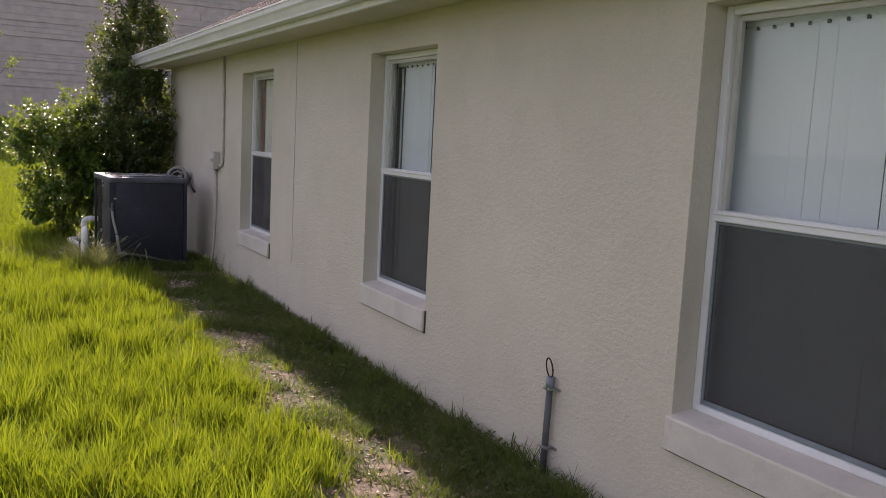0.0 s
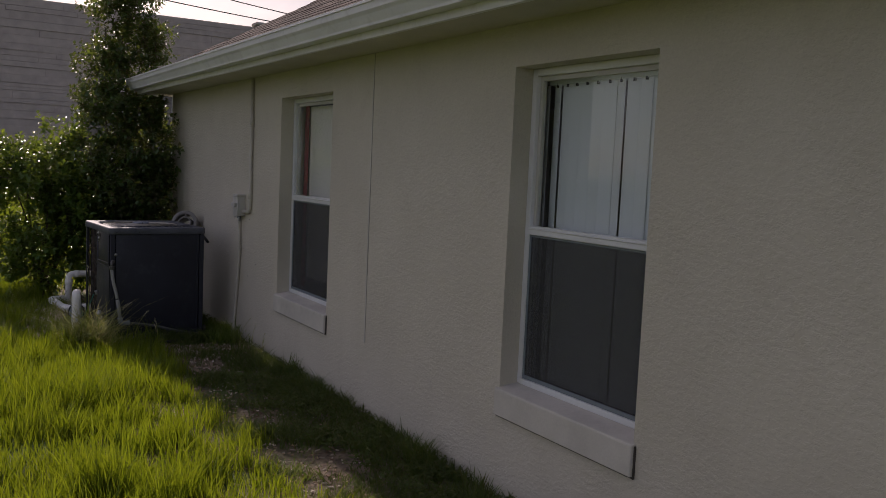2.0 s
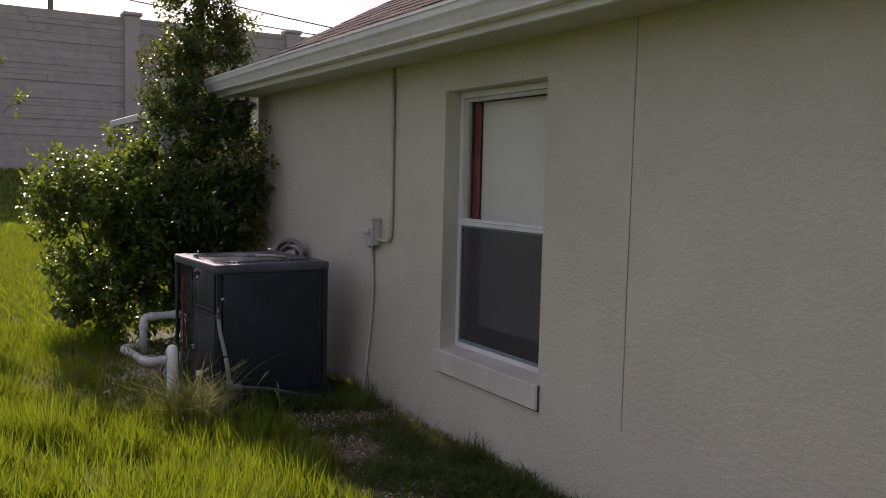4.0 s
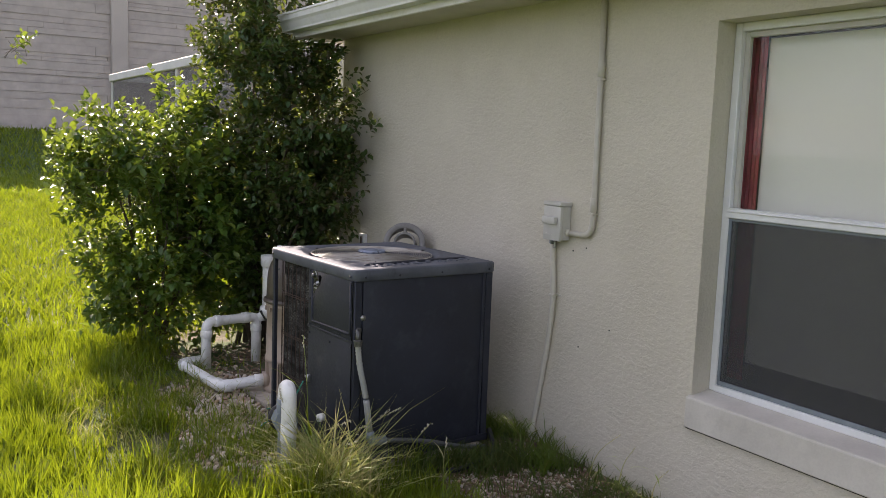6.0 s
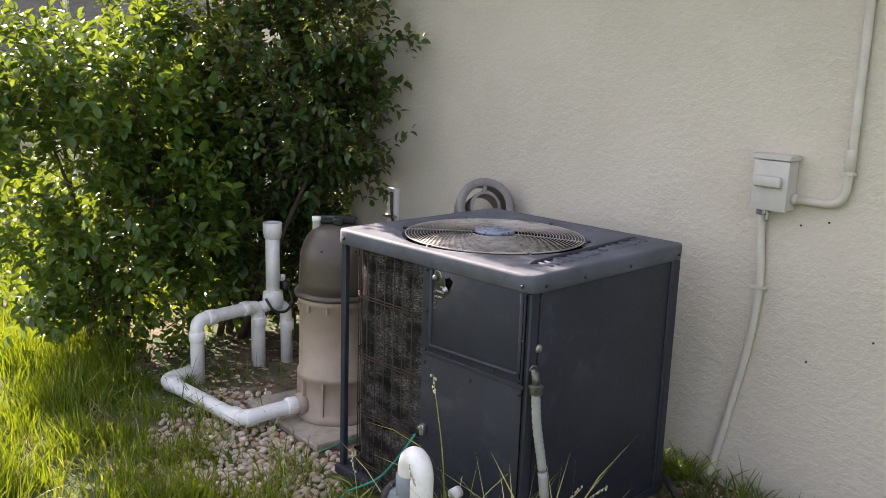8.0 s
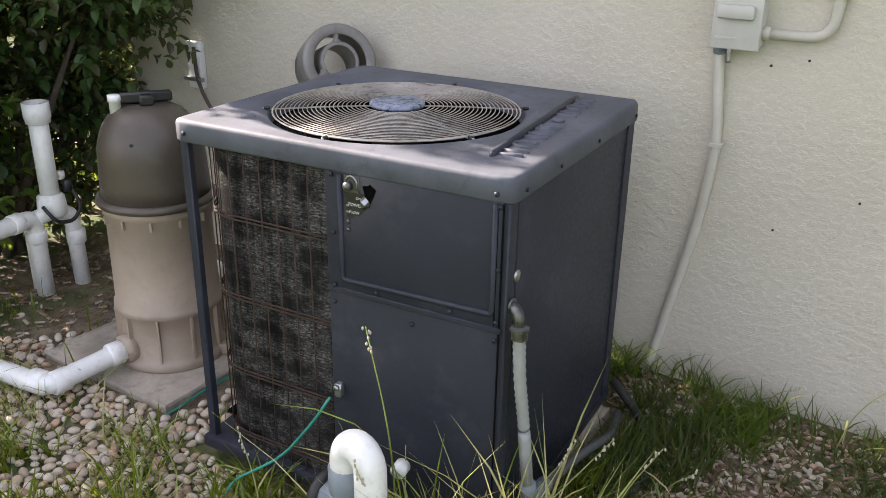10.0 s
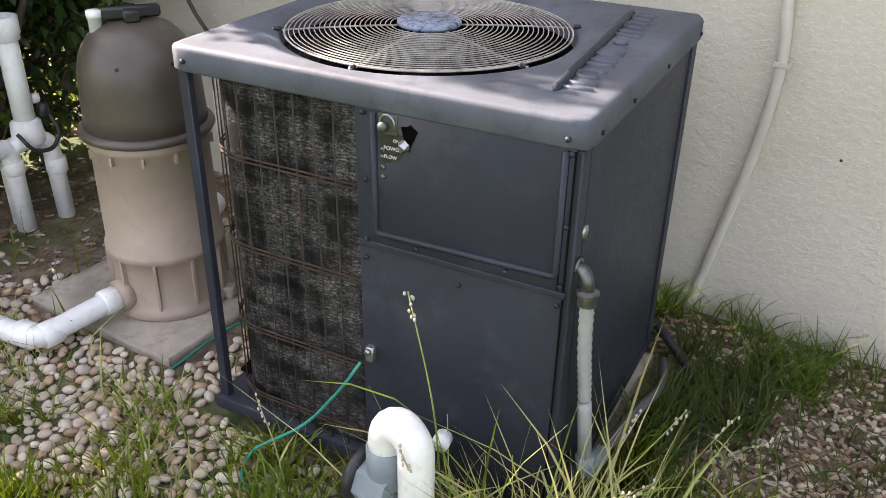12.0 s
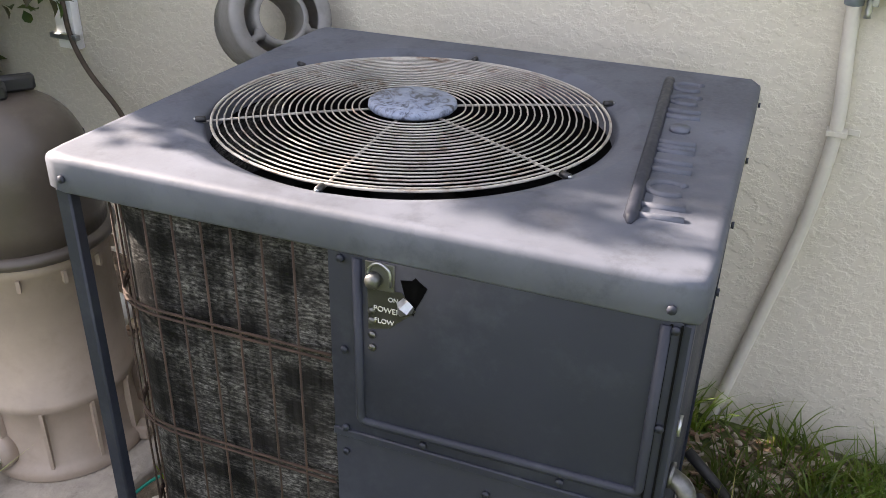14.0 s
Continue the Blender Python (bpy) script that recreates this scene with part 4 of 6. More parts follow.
def build_pump_cables():
    tagged_pad = part("equipment_pad", rough_slab(1.545, 2.33, 9.95, 10.87, GROUND - 0.12, -0.058, 5), M_PAD)
    tagged(tagged_pad, "weathered concrete slab under the heat pump", "slab")
    wh = thing("power_whip", (1.545, 9.89, -0.03), "grey corrugated power conduit dropping from the heat pump", "conduit")
    wx, wy = 1.549, 9.889
    part("wall_flange", disc(bmesh.new(), (1.565, 9.922, 0.612), (0, -1, 0), 0.017, 0.006, 14), M_DULL, wh)
    pts = rounded([(1.565, 9.925, 0.612), (1.553, 9.898, 0.610), (wx, wy, 0.572)], 0.022)
    part("elbow", tube(bmesh.new(), pts, 0.0125, 10), M_DULL, wh, "cast metal elbow")
    part("nut", lathe(bmesh.new(), [(0.014, 0.545), (0.0195, 0.547), (0.0195, 0.566), (0.0225, 0.568), (0.0225, 0.574), (0.012, 0.578)], (wx, wy), 8), M_DULL, wh, "dull metal gland nut", smooth=None)
    pts = rounded([(wx, wy, 0.552), (1.560, 9.889, 0.45), (1.598, 9.890, 0.30), (1.622, 9.880, 0.10)], 0.12, 8)
    part("conduit", corrugated(bmesh.new(), [p for p in pts if p.z > 0.27], 0.0152, 0.016), M_WHIP, wh, "ribbed pale grey flexible conduit", smooth=30)
    part("sleeve", tube(bmesh.new(), [p for p in pts if p.z < 0.285], 0.0150, 12), M_WHIP, wh, "smooth grey conduit sleeve", smooth=60)
    part("elbow", tube(bmesh.new(), rounded([(1.620, 9.881, 0.125), (1.624, 9.876, 0.075), (1.70, 9.870, 0.078)], 0.03), 0.021, 12), M_GREYPVC, wh, "grey plastic elbow")
    pts = rounded([(1.67, 9.872, 0.078), (1.90, 9.868, 0.045), (2.15, 9.865, -0.03), (2.32, 9.92, -0.07)], 0.12, 8)
    part("conduit", corrugated(bmesh.new(), pts, 0.0130, 0.015), M_STUB, wh, "dark grey ribbed conduit along the base", smooth=30)
    bw = thing("black_cable", (2.2, 9.75, GROUND), "black insulated cable looping through the grass", "cable")
    pts = rounded([(2.38, 9.97, 0.0), (2.355, 9.87, -0.07), (2.256, 9.80, -0.078), (2.13, 9.745, -0.08), (2.02, 9.735, -0.085), (1.95, 9.79, -0.10)], 0.09, 8)
    part("cable", tube(bmesh.new(), pts, 0.0135, 10), M_CABLE, bw, smooth=60)
    gw = thing("ground_wire", (1.42, 10.45, GROUND), "thin green insulated ground wire curving to the soil", "wire")
    pts = rounded([(PX0 - 0.022, 10.370, 0.264), (1.462, 10.41, 0.19), (1.43, 10.50, 0.06), (1.36, 10.62, -0.02), (1.31, 10.62, -0.075), (1.31, 10.52, -0.10), (1.36, 10.42, -0.105)], 0.06, 6)
    part("wire", tube(bmesh.new(), pts, 0.0038, 8), M_GREENWIRE, gw, smooth=60)
    gw2 = thing("ground_wire", (1.70, 11.11, GROUND - 0.02), "thin green insulated wire lying on the pebbles", "wire")
    pts = rounded([(1.535, 11.13, -0.118), (1.60, 11.112, -0.105), (1.70, 11.115, -0.098), (1.83, 11.10, -0.09), (1.93, 10.98, -0.085), (1.96, 10.85, -0.05)], 0.05, 6)
    part("wire", tube(bmesh.new(), pts, 0.0038, 8), M_GREENWIRE, gw2, smooth=60)


build_pump_cables()


def build_water_loop():
    # bent white pipe and grey union in front of the heat pump
    u = thing("pipe_union", (1.303, 10.155, GROUND), "bent white PVC pipe joined to a grey union with black ring", "pipe")
    c = Vector((1.303, 10.143, 0))
    d = Vector((-0.15, -0.99, 0)).normalized()        # from the union towards the free leg
    a_, b_ = c - d * 0.039, c + d * 0.039
    arc = [a_ + Vector((0, 0, 0.222))]
    for k in range(13):
        q = math.pi * k / 12
        arc.append(c + d * (-0.039 * math.cos(q)) + Vector((0, 0, 0.262 + 0.050 * math.sin(q))))
    arc.append(b_ + Vector((0, 0, GROUND - 0.06)))
    part("bend", tube(bmesh.new(), arc, 0.0365, 18), M_PVC, u, smooth=60)
    part("socket", tube(bmesh.new(), [b_ + Vector((0, 0, 0.06)), b_ + Vector((0, 0, 0.063)), b_ + Vector((0, 0, 0.145)), b_ + Vector((0, 0, 0.148))], [0.037, 0.0385, 0.0385, 0.037], 18), M_PVC, u, smooth=40)
    body = Vector((a_.x, a_.y, 0.135))
    part("union_neck", lathe(bmesh.new(), [(0.038, 0.15), (0.0415, 0.155), (0.0415, 0.243), (0.036, 0.246)], (body.x, body.y), 20), M_GREYPVC, u)
    part("union_body", tube(bmesh.new(), [body + d * 0.03, body - d * 0.05], 0.060, 8), M_GREYPVC, u, "faceted grey union body", smooth=None)
    part("lock_ring", tube(bmesh.new(), [body - d * 0.046, body - d * 0.052, body - d * 0.066, body - d * 0.072], [0.062, 0.070, 0.070, 0.062], 20), M_BLACK, u, "black lock ring", smooth=40)
    part("union_foot", tube(bmesh.new(), [body, body - Vector((0, 0, 0.28))], 0.035, 14), M_GREYPVC, u)
    part("port", tube(bmesh.new(), [(PX0 + 0.004, 10.165, 0.13), (1.474, 10.16, 0.13)], 0.020, 14), M_PVC, u, "white port stub on the cabinet", smooth=60)
    # filter on its pad
    pad = part("filter_pad", rough_slab(1.568, 2.25, 11.13, 11.76, GROUND - 0.12, -0.083, 4), M_PAD)
    tagged(pad, "weathered concrete paver under the pool filter", "slab")
    fc = (1.845, 11.40)
    fl = thing("pool_filter", (*fc, -0.086), "tall tan cartridge pool filter with brown domed lid", "filter")
    b0 = -0.086
    prof = [(0.186, b0), (0.190, b0 + 0.008), (0.190, b0 + 0.028), (0.180, b0 + 0.036), (0.172, b0 + 0.045), (0.166, 0.04), (0.169, 0.10), (0.180, 0.106), (0.180, 0.128), (0.173, 0.134), (0.169, 0.448), (0.177, 0.453), (0.177, 0.480), (0.0, 0.480)]
    tank = part("tank", lathe(bmesh.new(), prof, fc, 56), M_TAN, fl, smooth=30)
    for k in range(10):
        q = k * math.tau / 10
        rib = boxes((0.160, 0.182, -0.004, 0.004, b0 + 0.03, 0.107))
        rib.transform(pose(*fc, 0, 0, 0, math.degrees(q)))
        part("rib", rib, M_TAN, tank, smooth=None)
    for k in range(12):
        q = k * math.tau / 12 + 0.2
        rib = boxes((0.167, 0.181, -0.004, 0.004, 0.424, 0.452))
        rib.transform(pose(*fc, 0, 0, 0, math.degrees(q)))
        part("rib", rib, M_TAN, tank, smooth=None)
    for q in (292, 112):
        lug = boxes((0.178, 0.212, -0.022, 0.022, b0 + 0.002, b0 + 0.044), bevel=0.006)
        lug.transform(pose(*fc, 0, 0, 0, q))
        part("foot_lug", lug, M_TAN, tank)
    part("clamp_ring", lathe(bmesh.new(), [(0.176, 0.476), (0.190, 0.480), (0.194, 0.489), (0.190, 0.500), (0.173, 0.504)], fc, 56), M_BROWN, fl, smooth=30)
    dome = [(0.175, 0.49), (0.173, 0.55), (0.169, 0.62)]
    for k in range(1, 9):
        q = k * math.pi / 18
        dome.append((0.052 + 0.117 * math.cos(q), 0.625 + 0.168 * math.sin(q)))
    dome += [(0.058, 0.795), (0.0, 0.797)]
    lid = part("domed_lid", lathe(bmesh.new(), dome, fc, 56), M_BROWN, fl, "glossy dark brown domed lid", smooth=40)
    for q in (-150, -95, -40):
        tab = boxes((0.140, 0.158, -0.008, 0.008, 0.668, 0.704), bevel=0.003)
        tab.transform(pose(*fc, 0, 0, 0, q))
        part("tab", tab, M_BLACK, lid)
    knob = boxes((-0.080, 0.080, -0.014, 0.014, 0.799, 0.832), (-0.022, 0.022, -0.050, 0.050, 0.795, 0.828), bevel=0.006)
    knob.transform(pose(*fc, 0, 0, 0, -35))
    part("air_valve_handle", knob, M_BLACK, lid, "black cross-shaped air relief handle")
    part("gauge_port", lathe(bmesh.new(), [(0.018, 0.755), (0.018, 0.808), (0.021, 0.809), (0.021, 0.828), (0.0, 0.829)], (fc[0] - 0.080, fc[1] + 0.050), 14), M_PVC, lid, "small white screw cap")
    # white pipework
    r = 0.034
    pw = thing("pool_pipework", (1.6, 11.9, GROUND), "white PVC pool plumbing looping over the pebbles to the filter", "pipework")

    def run(pts, bend=0.05, rad=r, name="pipe"):
        return part(name, tube(bmesh.new(), rounded(pts, bend, 6), rad, 16), M_PVC, pw, smooth=50)

    def fitting(p, d, length=0.05, rad=r + 0.006):
        p, d = Vector(p), Vector(d).normalized()
        part("fitting", tube(bmesh.new(), [p - d * length / 2, p - d * (length / 2 - 0.004), p + d * (length / 2 - 0.004), p + d * length / 2], [rad - 0.004, rad, rad, rad - 0.004], 16), M_PVC, pw, smooth=30)
    zl = -0.045
    run([(1.715, 11.415, -0.015), (1.64, 11.43, -0.02), (1.395, 11.475, zl), (1.325, 12.12, zl), (1.49, 12.16, zl)], 0.045)
    fitting((1.625, 11.433, -0.020), (1, -0.15, 0))
    part("inlet_collar", tube(bmesh.new(), [(1.690, 11.418, -0.015), (1.652, 11.425, -0.016)], 0.050, 18), M_TAN, pw, "tan inlet collar", smooth=30)
    fitting((1.44, 11.47, zl), (1, -0.1, 0), 0.06)
    fitting((1.40, 11.52, zl), (-0.12, 1, 0), 0.06)
    fitting((1.335, 12.05, zl), (-0.12, 1, 0), 0.06)
    run([(1.505, 12.14, GROUND - 0.08), (1.505, 12.14, 0.222), (1.885, 12.21, 0.222), (1.885, 12.21, GROUND - 0.1)], 0.05)
    fitting((1.505, 12.14, 0.14), (0, 0, 1), 0.05)
    fitting((1.585, 12.153, 0.222), (0.38, 0.07, 0), 0.05)
    fitting((1.80, 12.195, 0.222), (0.38, 0.07, 0), 0.05)
    fitting((1.885, 12.21, 0.14), (0, 0, 1), 0.05)
    run([(1.91, 12.27, GROUND - 0.1), (1.91, 12.27, 0.2)], 0.03)
    # upright with the valve
    run([(1.965, 12.20, 0.24), (1.965, 12.20, 0.635)], 0.02, 0.037)
    part("socket_cap", lathe(bmesh.new(), [(0.037, 0.58), (0.046, 0.585), (0.046, 0.60), (0.050, 0.605), (0.050, 0.665), (0.040, 0.665), (0.040, 0.62), (0.0, 0.62)], (1.965, 12.20), 20), M_PVC, pw, smooth=30)
    part("valve_body", lathe(bmesh.new(), [(0.038, 0.30), (0.052, 0.29), (0.056, 0.25), (0.056, 0.215), (0.045, 0.205), (0.0, 0.205)], (1.965, 12.20), 20), M_PVC, pw, smooth=30)
    run([(1.965, 12.20, 0.22), (2.035, 12.19, 0.20), (2.045, 12.19, GROUND - 0.12)], 0.06, 0.032)
    fitting((2.043, 12.19, 0.10), (0, 0, 1), 0.06, 0.039)
    run([(1.965, 12.20, 0.225), (1.89, 12.21, 0.21)], 0.02, 0.032)
    part("valve_strap", tube(bmesh.new(), rounded([(1.90, 12.16, 0.27), (1.93, 12.13, 0.20), (2.00, 12.12, 0.19), (2.05, 12.13, 0.24), (2.03, 12.17, 0.33)], 0.03), 0.0075, 8), M_BLACK, pw, "black cable strap round the valve", smooth=60)
    part("valve_knob", lathe(bmesh.new(), [(0.016, 0.30), (0.020, 0.305), (0.020, 0.345), (0.0, 0.35)], (2.025, 12.17), 12), M_BLACK, pw)
    part("valve_cap", lathe(bmesh.new(), [(0.014, 0.345), (0.018, 0.35), (0.018, 0.375), (0.0, 0.38)], (2.02, 12.20), 12), M_PVC, pw)
    # stub of return pipe seen between filter and cabinet
    rp = thing("return_pipe", (2.22, 11.2, -0.085), "white PVC return pipe behind the heat pump", "pipe")
    part("pipe", tube(bmesh.new(), rounded([(1.96, 11.46, 0.05), (2.20, 11.52, 0.055), (2.20, 11.82, 0.055), (2.20, 11.82, GROUND - 0.1)], 0.05), r, 16), M_PVC, rp, smooth=60)
    part("pipe", tube(bmesh.new(), rounded([(2.16, 11.22, -0.10), (2.16, 11.22, 0.55), (2.16, 11.0, 0.55), (2.16, 10.86, 0.55)], 0.06), r, 16), M_PVC, rp, smooth=60)


build_water_loop()


# ---- things on the wall ----
def build_wall_things():
    # disconnect box
    b = thing("disconnect_box", (2.62, 9.80, 1.03), "pale grey electrical disconnect box on the stucco wall", "electrical box")
    x0, x1 = 2.598, WX
    y0, y1, z0, z1 = 9.727, 9.862, 1.030, 1.212
    part("housing", boxes((x0 + 0.012, x1 - 0.001, y0 + 0.004, y1 - 0.004, z0 + 0.004, z1), bevel=0.004), M_GREYBOX, b)
    part("cover", boxes((x0 - 0.006, x0 + 0.012, y0, y1, z0, z1 - 0.004), bevel=0.004, seg=2), M_GREYBOX, b)
    part("rain_hood", boxes((x0 - 0.010, x1 - 0.001, y0 - 0.004, y1 + 0.004, z1 - 0.002, z1 + 0.018), bevel=0.003), M_GREYBOX, b)
    part("pull_handle", boxes((x0 - 0.030, x0 - 0.005, y0 + 0.018, y1 - 0.012, 1.115, 1.155), bevel=0.009, seg=2), M_GREYBOX, b, "raised pull handle")
    part("latch_tab", boxes((x0 - 0.004, x0 + 0.004, 9.80, 9.812, z0 - 0.014, z0 + 0.004), bevel=0.001), M_STEEL, b)
    part("label_bar", boxes((x0 - 0.0075, x0 - 0.005, 9.79, 9.85, 1.058, 1.064)), M_GREYBOX, b)
    # rigid conduit up to the soffit
    c = thing("wall_conduit", (2.645, 9.56, 1.07), "painted rigid conduit running up the wall to the soffit", "conduit")
    cx = WX - 0.019
    part("pipe", tube(bmesh.new(), rounded([(cx, 9.735, 1.075), (cx, 9.552, 1.075), (cx, 9.543, 1.20), (cx, 9.550, SOFFIT + 0.005)], 0.12, 10), 0.0145, 12), M_BEIGE, c, smooth=60)
    part("collar", tube(bmesh.new(), [(cx, 9.735, 1.075), (cx, 9.712, 1.075)], 0.019, 12), M_BEIGE, c)
    for z in (1.215, 1.87):
        part("coupling", lathe(bmesh.new(), [(0.0146, z - 0.02), (0.018, z - 0.018), (0.018, z + 0.05), (0.0146, z + 0.052)], (cx, 9.546), 14), M_BEIGE, c)
        part("strap", boxes((WX - 0.036, WX - 0.001, 9.526, 9.566, z - 0.034, z - 0.024), (WX - 0.004, WX - 0.001, 9.563, 9.590, z - 0.036, z - 0.022), bevel=0.001), M_BEIGE, c)
    # flexible whip down to the ground
    f = thing("flexible_conduit", (2.64, 9.86, GROUND), "painted flexible conduit hanging from the box to the ground", "conduit")
    pts = rounded([(cx, 9.845, 1.032), (cx, 9.838, 0.93), (cx, 9.816, 0.74), (cx, 9.838, 0.5), (cx, 9.93, 0.02), (cx, 9.96, GROUND - 0.05)], 0.12, 8)
    part("conduit", tube(bmesh.new(), pts, 0.0150, 12), M_BEIGE, f, smooth=60)
    part("nut", lathe(bmesh.new(), [(0.015, 1.005), (0.020, 1.008), (0.020, 1.03), (0.015, 1.032)], (cx, 9.845), 10), M_GREYPVC, f)
    part("strap", boxes((WX - 0.037, WX - 0.001, 9.797, 9.839, 0.732, 0.744), (WX - 0.004, WX - 0.001, 9.772, 9.797, 0.731, 0.745), bevel=0.001), M_BEIGE, f)
    part("ground_screw", lathe(bmesh.new(), [(0.004, 0.985), (0.008, 0.985), (0.006, 0.992), (0.008, 1.0), (0.006, 1.007), (0.008, 1.015), (0.004, 1.03)], (WX - 0.03, 9.815), 8), M_STEEL, f)
    # wall plugs
    for y, z in ((9.70, 0.985), (9.60, 1.01), (9.62, 0.50), (9.40, 0.63)):
        s = part("wall_screw", disc(bmesh.new(), (WX + 0.001, y, z), (-1, 0, 0), 0.004, 0.004, 8), M_BLACK)
        tagged(s, "small dark screw head in the stucco wall", "screw", "screw heads in the wall")
    # grey stub-up with a wire loop
    s = thing("conduit_stub", (2.63, 3.24, GROUND), "grey PVC conduit stub against the wall with a copper loop", "conduit")
    sx = WX - 0.026
    part("pipe", tube(bmesh.new(), [(sx, 3.262, GROUND - 0.08), (sx, 3.245, 0.36)], 0.0165, 12), M_STUB, s, smooth=60)
    part("coupling", tube(bmesh.new(), [(sx, 3.2465, 0.335), (sx, 3.2445, 0.395)], 0.021, 12), M_GREYPVC, s)
    for z in (0.34, 0.05):
        part("strap", boxes((WX - 0.046, WX - 0.001, 3.222, 3.275, z - 0.008, z + 0.004), (WX - 0.004, WX - 0.001, 3.19, 3.222, z - 0.010, z + 0.006), bevel=0.001), M_STEEL, s)
    loop = [(sx, 3.245 + 0.026 * math.sin(q) + 0.012 * (1 - math.cos(q)), 0.437 - 0.045 * math.cos(q)) for q in np.linspace(0.0, math.tau, 22)]
    part("wire_loop", tube(bmesh.new(), loop, 0.0038, 6), M_RUST, s, "brown wire loop", smooth=60)
    # outlet on the wall behind the filter
    o = thing("wall_junction", (2.64, 12.05, 0.6), "white plastic junction box with loose cable on the wall", "electrical box")
    part("box", boxes((WX - 0.035, WX - 0.001, 12.02, 12.10, 0.62, 0.82), bevel=0.006, seg=2), M_PVC, o)
    part("cable", tube(bmesh.new(), rounded([(WX - 0.045, 12.04, 0.80), (WX - 0.05, 12.03, 0.66), (WX - 0.06, 11.96, 0.56), (WX - 0.07, 11.83, 0.45), (WX - 0.06, 11.75, 0.2), (WX - 0.05, 11.72, -0.12)], 0.08), 0.008, 8), M_BARK, o, "dark brown loose cable", smooth=60)
    part("clamp", boxes((WX - 0.055, WX - 0.034, 12.0, 12.11, 0.655, 0.672), bevel=0.002), M_STEEL, o)
    # hose reel wheel leaning behind the heat pump
    w = thing("hose_reel", (2.50, 11.10, -0.03), "grey plastic hose reel leaning on the wall", "hose reel")
    mt = Matrix.Translation((2.49, 11.145, 0.855)) @ Vector((-0.50, -0.80, 0.34)).to_track_quat('Z', 'Y').to_matrix().to_4x4()
    R = 0.114

    def placed(bm):
        bm.transform(mt)
        return bm
    rim = [(R + 0.004, -0.135), (R + 0.010, -0.135), (R + 0.018, -0.05), (R + 0.022, 0.020), (R + 0.019, 0.030), (R + 0.008, 0.033), (R - 0.016, 0.029), (R - 0.018, 0.024), (R + 0.002, 0.016), (R + 0.004, -0.135)]
    bm = bmesh.new()
    ring_stack(bm, [[(r_ * math.cos(k * math.tau / 44), r_ * math.sin(k * math.tau / 44), z_) for k in range(44)] for r_, z_ in rim])
    part("rim", placed(bm), M_WHEEL, w, smooth=40)
    drum = [(0.058, 0.026), (0.066, 0.030), (0.072, 0.024), (0.076, -0.02), (0.080, -0.13), (0.070, -0.13), (0.064, -0.02), (0.058, 0.020), (0.058, 0.026)]
    bm = bmesh.new()
    ring_stack(bm, [[(r_ * math.cos(k * math.tau / 40), r_ * math.sin(k * math.tau / 40), z_) for k in range(40)] for r_, z_ in drum])
    part("drum", placed(bm), M_WHEEL, w, "open hollow drum", smooth=40)
    for k in range(3):
        q = radians(90 + 120 * k)
        d = Vector((math.cos(q), math.sin(q), 0))
        part("spoke", placed(tube(bmesh.new(), [d * 0.066 + Vector((0, 0, 0.012)), d * 0.084 + Vector((0, 0, 0.013)), d * (R - 0.006) + Vector((0, 0, 0.018))], [0.022, 0.009, 0.014], 8)), M_WHEEL, w, smooth=50)
    part("stand", tube(bmesh.new(), [(2.50, 11.13, 0.78), (2.54, 11.10, 0.3), (2.56, 11.06, GROUND - 0.02)], 0.018, 10), M_WHEEL, w)
    part("axle_bar", tube(bmesh.new(), [(2.50, 11.13, 0.78), (2.60, 10.92, 0.77), (2.62, 10.75, 0.70)], 0.014, 10), M_BLACK, w)


build_wall_things()


# ---- beyond the house ----
def build_barrier():
    """The tall precast barrier on the bank: posts, caps and stacked panels with a split-stone face."""
    yb, x_first, pitch, n = 40.0, -26.1, 6.53, 14
    top = 7.40
    ob = thing("barrier_wall", (x_first + pitch * n / 2, yb, 1.4), "tall taupe precast concrete noise barrier with split-stone panels", "barrier", kind="structure")
    post = boxes((-0.29, 0.29, -0.30, 0.25, 0.6, top + 0.05), bevel=0.03)
    cap = boxes((-0.37, 0.37, -0.36, 0.32, top + 0.05, top + 0.20), bevel=0.04)
    pm, cm = finish(post, "post", M_CONCRETE), finish(cap, "post_cap", M_CONCRETE)
    for i in range(n + 1):
        for me in (pm, cm):
            o = new(me.name, me)
            o.parent = ob
            o.location = (x_first + i * pitch - ob.location.x, 0, -ob.location.z)
    rnd = random.Random(5)
    # three face patterns, shared by all panels
    pats = []
    for q in range(4):
        bm = bmesh.new()
        h = 2.0
        box(bm, -pitch / 2 + 0.22, pitch / 2 - 0.22, -0.06, 0.10, 0.0, h + 0.02)
        z = 0.01
        while z < h - 0.08:
            ch = min(rnd.uniform(0.14, 0.34), h - 0.03 - z)
            x = -pitch / 2 + 0.23
            while x < pitch / 2 - 0.25:
                w = min(rnd.uniform(1.4, 4.5), pitch / 2 - 0.23 - x)
                d = rnd.uniform(0.075, 0.115)
                box(bm, x, x + w - 0.006, -d, -0.05, z, z + ch - 0.014)
                x += w
            z += ch
        pats.append(finish(bm, "panel", M_STONEWALL))
    for i in range(n):
        for k in range(3):
            o = new("panel", pats[(i * 3 + k) % 4])
            o.parent = ob
            o.location = (x_first + (i + 0.5) * pitch - ob.location.x, 0, 1.34 + k * 2.02 - ob.location.z)
    pl = part("base_plinth", boxes((x_first, x_first + n * pitch, yb - 0.08, yb + 0.12, 0.4, 1.34)), M_CONCRETE, ob, smooth=None)


build_barrier()


